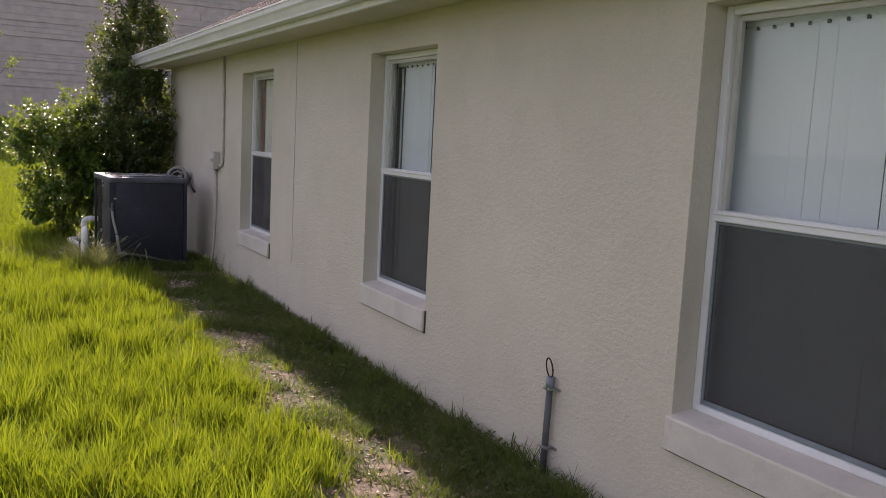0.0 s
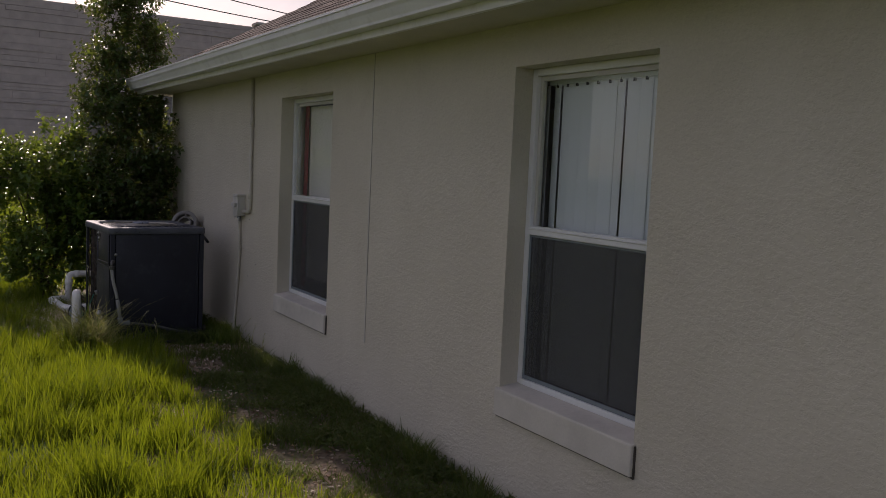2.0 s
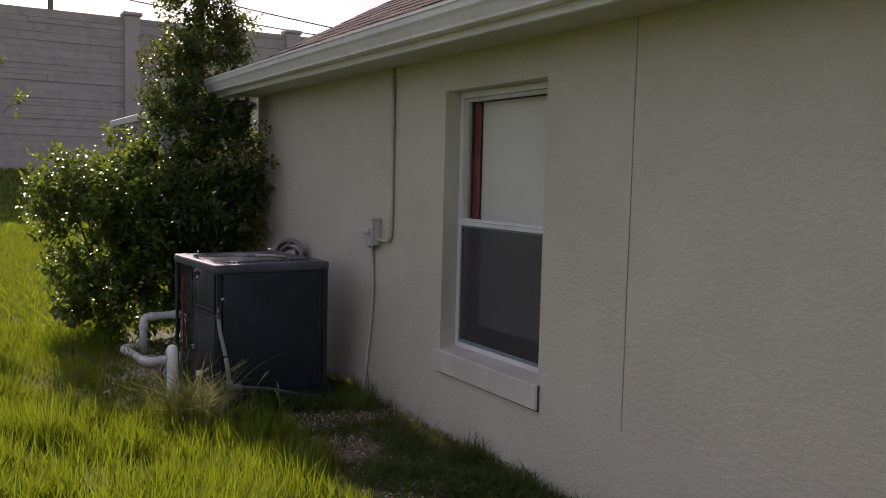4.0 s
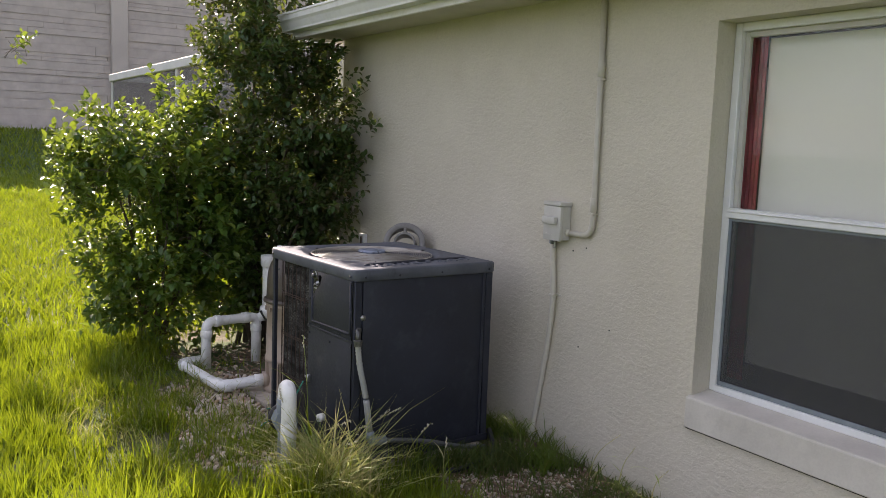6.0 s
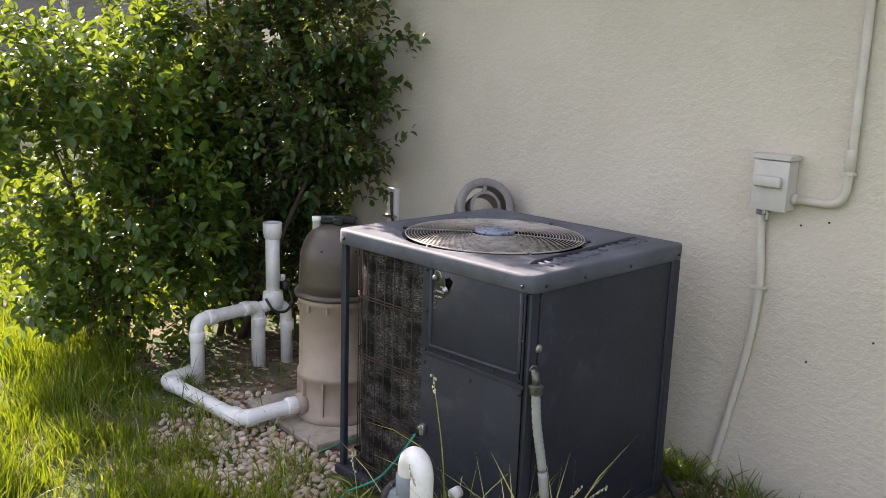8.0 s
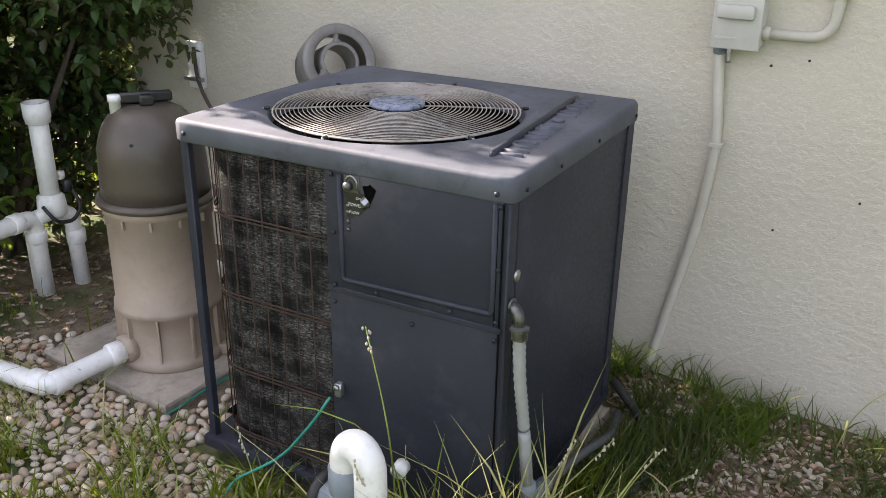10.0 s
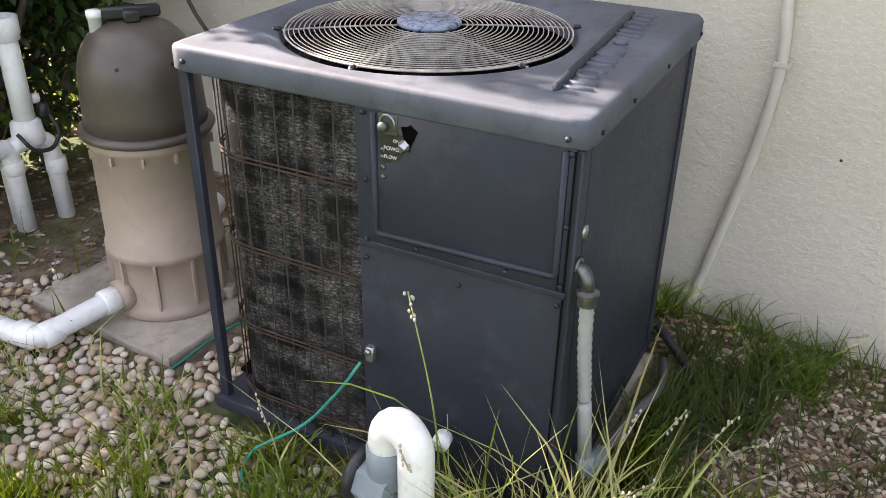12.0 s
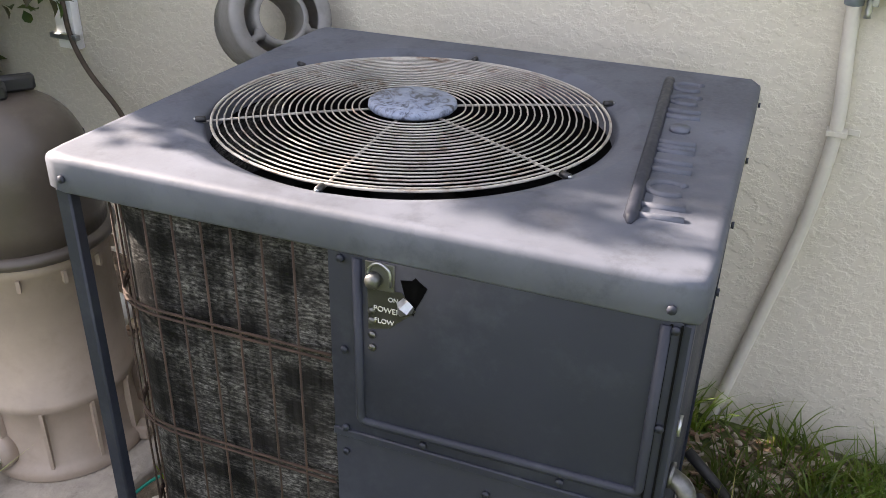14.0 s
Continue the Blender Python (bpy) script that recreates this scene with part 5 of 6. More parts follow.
def build_pole():
    p = thing("utility_pole", (5.77, 60.0, 1.4), "weathered wooden utility pole behind the barrier", "pole")
    part("pole", tube(bmesh.new(), [(5.77, 60, 1.0), (5.77, 60, 16.0)], [0.20, 0.13], 10), M_POLE, p)
    part("crossarm", boxes((4.6, 6.9, 59.94, 60.06, 15.0, 15.15)), M_POLE, p)
    for x in (4.8, 5.5, 6.7):
        part("insulator", lathe(bmesh.new(), [(0.03, 15.15), (0.06, 15.18), (0.05, 15.3), (0.02, 15.33)], (x, 60), 8), M_GREYBOX, p)
    for z, dz in ((13.6, -2.6), (12.2, -0.9)):
        c = thing("overhead_cable", (5.77, 60, z), "dark overhead cable strung from the utility pole", "cable", "overhead cables on the pole")
        for s in (1, -1):
            pts = []
            for i in range(25):
                t = i / 24
                pts.append((5.77 + s * 42 * t, 60 + 3.0 * t, z + dz * t * s - 3.0 * t * (1 - t)))
            part("span", tube(bmesh.new(), pts, 0.035, 5), M_CABLE, c)


build_pole()


def build_pool_cage():
    x, z, ya, yb = 3.22, 2.46, 14.6, 24.1
    c = thing("pool_cage", (x, (ya + yb) / 2, GROUND), "white aluminium screen enclosure frame beyond the house", "enclosure")
    part("top_beam", boxes((x - 0.05, x + 0.05, ya, yb, z - 0.02, z + 0.11), bevel=0.01), M_CAGE, c)
    part("base_rail", boxes((x - 0.03, x + 0.03, ya, yb, 0.0, 0.06), bevel=0.005), M_CAGE, c)
    for y in np.arange(ya + 0.1, yb + 0.01, 4.65):
        part("post", boxes((x - 0.028, x + 0.028, y - 0.028, y + 0.028, -0.2, z - 0.02)), M_CAGE, c)
    for y in (ya, yb):
        part("roof_beam", boxes((x + 0.05, x + 6.0, y - 0.04, y + 0.04, z, z + 0.10)), M_CAGE, c)
    part("screen", boxes((x + 0.004, x + 0.006, ya, yb, 0.06, z - 0.02)), M_SCREEN, c, "fine dark enclosure screen")
    sl = part("pool_deck", boxes((x - 0.05, x + 7, ya, yb, GROUND - 0.1, GROUND + 0.07)), M_PAD)
    tagged(sl, "pale concrete deck inside the screen enclosure", "deck", kind="structure")


build_pool_cage()

# ---- plants ----
RNG = np.random.default_rng(11)


def leaf_arrays(base, direction, up, length, width, fold=0.25, curl=0.25):
    """Leaves with a folded midrib, pointed at both ends: 7 points and 6 triangles each."""
    n = len(base)
    d = direction / np.linalg.norm(direction, axis=1, keepdims=True)
    s = np.cross(d, up)
    s /= np.maximum(np.linalg.norm(s, axis=1, keepdims=True), 1e-6)
    u = np.cross(s, d)
    L, W = length[:, None], width[:, None]
    mid1 = base + d * L * 0.35 - u * L * curl * 0.10
    tip = base + d * L - u * L * curl
    mid2 = base + d * L * 0.70 - u * L * curl * 0.45
    a_ = mid1 + s * W * 0.5 + u * W * fold
    b_ = mid1 - s * W * 0.5 + u * W * fold
    c_ = mid2 + s * W * 0.42 + u * W * fold
    e_ = mid2 - s * W * 0.42 + u * W * fold
    v = np.stack([base, a_, b_, mid1, c_, e_, tip, mid2], 1).reshape(-1, 3)
    t = np.array([[0, 1, 3], [0, 3, 2], [1, 4, 7], [1, 7, 3], [3, 7, 5], [3, 5, 2], [4, 6, 7], [7, 6, 5]])
    f = (np.arange(n)[:, None, None] * 8 + t[None]).reshape(-1, 3)
    return v, f


def twig_leaves(lobes, twigs, per, size, rng, shell=0.55):
    """Leaf places: twigs scattered through egg-shaped lobes, denser near their skin, each with a spray of leaves."""
    w = np.array([a * b * c for _, (a, b, c) in lobes]) ** 0.75
    count, twigs = twigs, max(8, twigs // 9)      # sprays gather in clumps, with gaps between them
    pick = rng.choice(len(lobes), twigs, p=w / w.sum())
    cen = np.array([c for c, _ in lobes])[pick]
    rad = np.array([r for _, r in lobes])[pick]
    dirs = rng.normal(size=(twigs, 3))
    dirs /= np.linalg.norm(dirs, axis=1, keepdims=True)
    rr_ = (shell + (1.12 - shell) * rng.random(twigs) ** 0.6)
    lump = 1 + 0.16 * np.sin(dirs[:, 0] * 7 + pick) * np.cos(dirs[:, 2] * 6 + 2 * pick)
    p = cen + dirs * rad * (rr_ * lump)[:, None]
    member = rng.integers(0, twigs, count)
    twigs = count
    p, dirs = p[member] + rng.normal(size=(count, 3)) * 0.058, dirs[member]
    grow = dirs * 0.8 + np.array([0, 0, 0.55]) + rng.normal(size=(twigs, 3)) * 0.45
    grow /= np.linalg.norm(grow, axis=1, keepdims=True)
    tl = size * rng.uniform(1.8, 3.6, twigs)
    base, dr = [], []
    for k in range(per):
        f = (k + 0.5) / per
        ang = k * 2.4 + rng.random(twigs) * 0.8
        o = np.cross(grow, [0.3, 0.5, 0.81])
        o /= np.linalg.norm(o, axis=1, keepdims=True)
        o2 = np.cross(grow, o)
        side = o * np.cos(ang)[:, None] + o2 * np.sin(ang)[:, None]
        base.append(p + grow * (tl * f)[:, None])
        dr.append(side * 0.9 + grow * (0.35 + 0.6 * f))
    return np.concatenate(base), np.concatenate(dr), p, grow, tl


def build_plant(name, root, lobes, twigs, per, size, mat_leaf, label, category, stems, singles, seed, keep=None):
    rng = np.random.default_rng(seed)
    rnd = random.Random(seed)
    pl = thing(name, root, label, category)
    o = np.array(root)
    base, dr, p, grow, tl = twig_leaves(lobes, twigs, per, size, rng)
    if keep is not None:
        ok = keep(base)
        base, dr = base[ok], dr[ok]
    n = len(base)
    up = np.array([0, 0, 1.0]) + rng.normal(size=(n, 3)) * 0.35
    ln = size * rng.uniform(0.65, 1.25, n)
    wd = ln * rng.uniform(0.50, 0.68, n)
    v, f = leaf_arrays(base - o, dr, up, ln, wd)
    crown = new("crown", raw_mesh("crown", v, f, mat_leaf))
    crown.parent = pl
    tagged(crown, kind="stuff")
    # trunk and limbs
    for i in range(stems):
        c, r_ = lobes[i % len(lobes)]
        foot = Vector(root) + Vector((rnd.uniform(-0.12, 0.12), rnd.uniform(-0.08, 0.08), -0.08))
        goal = Vector(c) + Vector((rnd.uniform(-0.5, 0.5) * r_[0], rnd.uniform(-0.5, 0.5) * r_[1], rnd.uniform(-0.1, 0.6) * r_[2]))
        midp = foot.lerp(goal, 0.5) + Vector((rnd.uniform(-0.1, 0.1), rnd.uniform(-0.1, 0.1), 0.08))
        pts = rounded([foot, midp, goal], 0.4, 8)
        m_ = len(pts)
        part("limb", tube(bmesh.new(), pts, [0.022 * (1 - 0.75 * k / m_) for k in range(m_)], 7), M_BARK, pl, smooth=60)
    # fine twigs
    bm = bmesh.new()
    for i in range(0, twigs, max(1, twigs // 260)):
        if keep is not None and not keep(p[i:i + 1])[0]:
            continue
        a_ = Vector(p[i])
        tube(bm, [a_ - Vector(grow[i]) * 0.12, a_ + Vector(grow[i]) * tl[i]], [0.0035, 0.0015], 4, caps=False)
    tw = part("twig", bm, M_BARK, pl, smooth=60)
    tagged(tw, kind="stuff")
    # single leaves on the side that the path passes
    vv, ff = leaf_arrays(np.zeros((1, 3)), np.array([[1.0, 0, 0]]), np.array([[0, 0, 1.0]]), np.array([size]), np.array([size * 0.5]))
    me = raw_mesh("leaf", vv, ff, mat_leaf)
    near = np.argsort(base[:, 1] + 0.4 * base[:, 0] + rng.normal(size=n) * 0.25)[:singles]
    for i in near:
        q = Vector(dr[i]).to_track_quat('X', 'Z')
        lf = new("leaf", me)
        lf.parent = pl
        lf.matrix_basis = Matrix.LocRotScale(Vector(base[i] - o) + Vector(rng.normal(size=3) * 0.02), q, Vector((1, 1, 1)) * rnd.uniform(0.8, 1.25))
    return pl


clear_of_house = lambda b: ((b[:, 1] > Y1 + 0.08) | (b[:, 0] < WX - 0.06)) & ((b[:, 1] > EY1 + 0.06) | (b[:, 0] < 2.10) | (b[:, 2] < 2.2)) & (b[:, 2] > -0.05)

build_plant("shrub", (1.28, 12.85, -0.10), [((1.32, 12.85, 1.17), (0.54, 0.46, 0.46)), ((1.48, 12.75, 0.80), (0.54, 0.45, 0.48)), ((1.08, 12.9, 0.98), (0.36, 0.42, 0.42)), ((1.68, 12.78, 1.28), (0.36, 0.40, 0.44)), ((1.50, 12.85, 0.35), (0.46, 0.42, 0.34)), ((1.85, 12.72, 0.95), (0.30, 0.34, 0.46)), ((1.30, 12.75, 0.45), (0.42, 0.40, 0.34))],
            1700, 8, 0.066, M_LEAF, "broad green shrub with glossy sunlit leaves beside the filter", "shrub", 9, 170, 21, clear_of_house)
build_plant("small_tree", (2.05, 12.75, -0.10), [((2.22, 13.05, 3.02), (0.38, 0.36, 0.46)), ((2.33, 13.05, 3.56), (0.27, 0.28, 0.40)), ((2.30, 12.75, 0.35), (0.40, 0.22, 0.38)), ((2.62, 13.15, 0.65), (0.45, 0.35, 0.70)), ((2.07, 12.95, 2.38), (0.33, 0.36, 0.40)), ((2.12, 12.72, 1.85), (0.45, 0.44, 0.45)), ((2.20, 12.42, 1.40), (0.40, 0.42, 0.42)), ((2.25, 12.15, 1.12), (0.30, 0.30, 0.22)), ((2.38, 12.22, 1.65), (0.24, 0.28, 0.42)), ((2.42, 12.45, 1.0), (0.2, 0.2, 0.5)), ((2.0, 12.7, 0.85), (0.42, 0.36, 0.45)), ((2.38, 12.78, 0.75), (0.34, 0.28, 0.60)), ((2.25, 12.85, 2.6), (0.32, 0.26, 0.45))],
            4000, 8, 0.055, M_LEAFDARK, "tall dark leafy shrub tree at the house corner", "tree", 11, 150, 22, clear_of_house)
build_plant("young_tree", (-0.35, 16.3, -0.10), [((-0.2, 16.2, 2.5), (0.95, 0.8, 0.75)), ((-0.3, 16.3, 1.9), (0.8, 0.7, 0.5))],
            240, 6, 0.06, M_LEAF, "slender young tree with sparse small leaves on the lawn", "tree", 9, 20, 23)


def blade_arrays(x, y, z, h, w, lean, rng, az=None):
    """Bent grass blades: 7 points and 5 triangles each."""
    n = len(x)
    az = rng.random(n) * math.tau if az is None else az
    face = rng.random(n) * math.tau
    lx, ly = np.cos(az) * lean * h, np.sin(az) * lean * h
    sx, sy = np.cos(face) * w * 0.5, np.sin(face) * w * 0.5
    rows_ = []
    for t, k in ((0.0, 1.0), (0.4, 0.9), (0.75, 0.6)):
        cx, cy, cz = x + lx * t ** 2, y + ly * t ** 2, z + h * t * (1 - 0.25 * lean * t)
        rows_ += [np.stack([cx - sx * k, cy - sy * k, cz], 1), np.stack([cx + sx * k, cy + sy * k, cz], 1)]
    rows_.append(np.stack([x + lx, y + ly, z + h * (1 - 0.25 * lean)], 1))
    v = np.stack(rows_, 1).reshape(-1, 3)
    t = np.array([[0, 1, 3], [0, 3, 2], [2, 3, 5], [2, 5, 4], [4, 5, 6]])
    return v, (np.arange(n)[:, None, None] * 7 + t[None]).reshape(-1, 3)


def lumps(x, y, s=1.0, seed=0.0):
    """A cheap smooth field between 0 and 1."""
    v = np.sin(x * 2.3 * s + 1.7 * np.sin(y * 1.9 * s + seed)) + np.sin(y * 2.9 * s + 1.3 * np.sin(x * 3.1 * s + 2 * seed)) + 0.6 * np.sin((x + y) * 6.1 * s + seed)
    return np.clip(v / 5.2 + 0.5, 0, 1)


def occupied(x, y):
    """Where pads, pump, filter and house stand."""
    return ((x > 1.47) & (x < 2.39) & (y > 9.885) & (y < 10.925)) | ((x > 1.55) & (x < 2.26) & (y > 11.07) & (y < 11.75)) | ((x > WX - 0.01) & (y < 12.31)) | ((x > 3.15) & (y > 14.5) & (y < 24.2))


def gravel_share(x, y):
    """1 on the pebble bed, fading out over its ragged edge."""
    d = np.maximum(np.maximum(1.06 - x, x - 2.3) / 0.35, np.maximum(10.35 - y, y - 11.70 + 0.15 * (x > 1.75)) / 0.40)
    return np.clip(0.50 - d + (lumps(x, y, 2.5, 4.0) - 0.5) * 1.3 - 0.45 * (x < 1.28) * (y > 11.2), 0, 1)


def sow(name, x0, x1, y0, y1, count, hmin, hmax, width, material, label, accept, lean=(0.25, 0.9), seed=1, tuft=0):
    rng = np.random.default_rng(seed)
    x, y = rng.uniform(x0, x1, count), rng.uniform(y0, y1, count)
    az, tall = rng.random(count) * math.tau, np.ones(count)
    if tuft:
        m = count // tuft + 1
        pick = np.minimum(np.arange(count) // tuft, m - 1)
        spread = 0.0068 * math.sqrt(tuft)
        ox, oy = rng.normal(size=count) * spread, rng.normal(size=count) * spread
        x, y = rng.uniform(x0, x1, m)[pick] + ox, rng.uniform(y0, y1, m)[pick] + oy
        az = np.arctan2(oy, ox) + rng.normal(size=count) * 0.7
        tall = rng.uniform(0.45, 1.4, m)[pick]
    ok = (rng.random(count) < accept(x, y)) & ~occupied(x, y)
    x, y, az, tall = x[ok], y[ok], az[ok], tall[ok]
    # pull blades together into tufts
    x, y = x + 0.018 * np.sin(y * 61 + x * 17), y + 0.018 * np.sin(x * 57 - y * 23)
    n = len(x)
    h = tall * rng.uniform(hmin, hmax, n) * (0.35 + 0.6 * lumps(x, y, 1.4, 2.0) + 0.5 * lumps(x, y, 4.5, 7.0)) * (1 + 0.18 * np.exp(-((x - 1.15) / 0.5) ** 2 - ((y - 7.4) / 2.2) ** 2))
    if name == "lawn_grass":
        h *= 1 - 0.5 * smooth01((x - 1.5) / 0.45) * (y < 8.5)
    v, f = blade_arrays(x, y, ground_z(x, y) - 0.01, h, width * rng.uniform(0.7, 1.3, n), rng.uniform(*lean, n), rng, az)
    ob = new(name, raw_mesh(name, v, f, material))
    return tagged(ob, label, "grass", kind="stuff")


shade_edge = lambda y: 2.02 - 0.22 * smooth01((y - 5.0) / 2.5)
worn = lambda x, y: np.exp(-((x - 1.95) / 0.30) ** 2) * (y < 8.2)      # the trodden line beside the wall
sow("lawn_grass", -0.6, 2.12, 0.4, 13.4, 300000, 0.07, 0.21, 0.0058, M_GRASS, "long bright green lawn grass in uneven tufts",
    lambda x, y: np.clip((x + 0.6) / 0.5, 0, 1) * np.clip(1.1 - 1.25 * worn(x, y) * (0.4 + 1.1 * lumps(x, y, 2.2, 3.0)) - 0.75 * np.exp(-((x - 1.05) / 0.4) ** 2 - ((y - 10.6) / 0.6) ** 2) - 0.8 * (lumps(x, y, 3.6, 1.0) < 0.36 + 0.16 * (y > 5.5)), 0, 1) * (1 - 0.97 * gravel_share(x, y)) * (1 - 0.97 * (x > 1.36 + 0.12 * np.sin(9 * y)) * (y > 11.6)) * (1 - 0.35 * (x > 0.5) * (y > 10.7)) * (x < shade_edge(y) + 0.1), (0.05, 0.6), seed=3, tuft=60)
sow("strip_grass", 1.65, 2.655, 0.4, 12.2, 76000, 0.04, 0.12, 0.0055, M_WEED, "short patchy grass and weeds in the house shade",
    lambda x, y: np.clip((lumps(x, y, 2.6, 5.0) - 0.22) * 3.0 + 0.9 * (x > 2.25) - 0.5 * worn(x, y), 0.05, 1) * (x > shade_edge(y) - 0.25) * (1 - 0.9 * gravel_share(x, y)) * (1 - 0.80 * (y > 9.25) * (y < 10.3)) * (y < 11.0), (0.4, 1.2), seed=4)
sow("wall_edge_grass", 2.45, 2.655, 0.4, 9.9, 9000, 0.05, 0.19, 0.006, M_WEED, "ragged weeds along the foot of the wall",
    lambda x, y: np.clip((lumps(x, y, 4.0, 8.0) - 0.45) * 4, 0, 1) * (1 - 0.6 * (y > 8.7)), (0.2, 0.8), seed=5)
sow("corner_grass", 2.2, 2.655, 9.0, 10.3, 4200, 0.08, 0.19, 0.006, M_TUFT, "tufts of mid-green grass between the heat pump and the wall",
    lambda x, y: np.clip((lumps(x, y, 3.5, 1.5) - 0.50) * 5 * (y > 9.25) + 0.1, 0, 1) * (y > 9.62 - 0.12 * (x > 2.35)), (0.3, 1.0), seed=6)
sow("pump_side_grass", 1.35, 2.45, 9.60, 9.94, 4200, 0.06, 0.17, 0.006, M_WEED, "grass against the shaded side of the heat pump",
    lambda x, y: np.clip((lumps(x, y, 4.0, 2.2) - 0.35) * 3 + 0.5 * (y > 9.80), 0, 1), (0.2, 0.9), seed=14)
sow("pump_front_grass", 1.05, 1.50, 9.55, 10.7, 2100, 0.08, 0.20, 0.006, M_GRASS, "grass tufts around the pipe before the heat pump",
    lambda x, y: np.clip((lumps(x, y, 4.0, 3.3) - 0.40) * 4, 0, 1), (0.3, 1.1), seed=7)
sow("pebble_grass", 0.75, 1.7, 10.3, 12.2, 5200, 0.06, 0.17, 0.006, M_GRASS, "single grass tufts growing through the pebbles",
    lambda x, y: np.clip((lumps(x, y, 5.0, 6.6) - 0.66 + 0.12 * (x < 1.2)) * 9, 0, 1), (0.4, 1.2), seed=8)
sow("dry_grass", 0.35, 1.45, 9.7, 12.3, 4600, 0.05, 0.17, 0.005, M_STRAW, "dry yellowing grass blades among the pebbles",
    lambda x, y: np.clip((lumps(x, y, 4.2, 9.1) - 0.42) * 4, 0, 1), (0.4, 1.2), seed=15, tuft=7)
sow("far_grass", -3.0, 7.0, 13.2, 26.0, 80000, 0.10, 0.24, 0.014, M_GRASS, "rough sunlit lawn grass beyond the shrubs",
    lambda x, y: np.full_like(x, 0.9), seed=9)
sow("bank_grass", -6.0, 16.0, 26.0, 39.6, 38000, 0.12, 0.24, 0.035, M_GRASS, "rough grass on the bank below the barrier",
    lambda x, y: np.full_like(x, 0.9), seed=10)
sow("side_grass", -8.0, -0.1, -5.0, 15.0, 64000, 0.09, 0.2, 0.012, M_GRASS, "long lawn grass away from the house",
    lambda x, y: np.clip((x + 8.0) / 5, 0, 1) * np.clip((y + 5) / 3, 0, 1) * np.clip((-0.1 - x) / 0.5, 0, 1), seed=12)
sow("back_grass", -1.9, 2.6, -5.0, 0.55, 22000, 0.08, 0.18, 0.010, M_GRASS, "long lawn grass beside the house",
    lambda x, y: np.clip((y + 5) / 2.5, 0, 0.95) * np.clip((0.55 - y) / 0.3, 0, 1), seed=13)


def build_low_weeds():
    """Small broad-leaved creepers matted along the shaded foot of the wall."""
    rng = np.random.default_rng(41)
    m = 3600
    cx, cy = rng.uniform(1.75, 2.63, m), rng.uniform(0.8, 8.4, m)
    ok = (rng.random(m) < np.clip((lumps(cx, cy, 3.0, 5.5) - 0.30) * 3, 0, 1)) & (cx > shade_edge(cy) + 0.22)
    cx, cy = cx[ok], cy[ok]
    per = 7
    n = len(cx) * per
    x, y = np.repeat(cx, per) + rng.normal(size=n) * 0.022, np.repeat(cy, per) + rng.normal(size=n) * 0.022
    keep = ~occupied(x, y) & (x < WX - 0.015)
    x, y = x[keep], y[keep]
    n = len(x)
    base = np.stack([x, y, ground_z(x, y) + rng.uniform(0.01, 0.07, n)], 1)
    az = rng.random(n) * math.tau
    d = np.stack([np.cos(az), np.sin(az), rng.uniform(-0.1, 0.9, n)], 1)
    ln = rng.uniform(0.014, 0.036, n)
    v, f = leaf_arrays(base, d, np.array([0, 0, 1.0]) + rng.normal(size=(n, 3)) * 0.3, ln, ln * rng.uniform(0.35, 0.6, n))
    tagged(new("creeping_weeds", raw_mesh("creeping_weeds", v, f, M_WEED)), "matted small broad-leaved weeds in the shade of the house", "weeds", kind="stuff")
    # a few broad lime blades behind the bent pipe
    for k, (bx, by, h, lean) in enumerate(((1.40, 10.07, 0.42, 0.12), (1.41, 10.04, 0.36, 0.20), (1.39, 10.02, 0.47, 0.10), (1.42, 10.10, 0.30, 0.25), (1.41, 10.33, 0.34, 0.15), (1.43, 10.36, 0.25, 0.25))):
        z = float(ground_z(bx, by))
        g = thing("grass_blades", (bx, by, z), "upright broad lime-green grass blades beside the heat pump", "grass", "broad grass blades by the pipe")
        for q in range(3):
            v, f = blade_arrays(np.array([0.006 * q]), np.array([0.008 * q]), np.array([-0.01]), np.array([h * (1 - 0.2 * q)]), np.array([0.010]), np.array([lean + 0.15 * q]), np.random.default_rng(60 + k * 3 + q))
            b = new("blade", raw_mesh("blade", v, f, M_GRASS))
            b.parent = g


build_low_weeds()


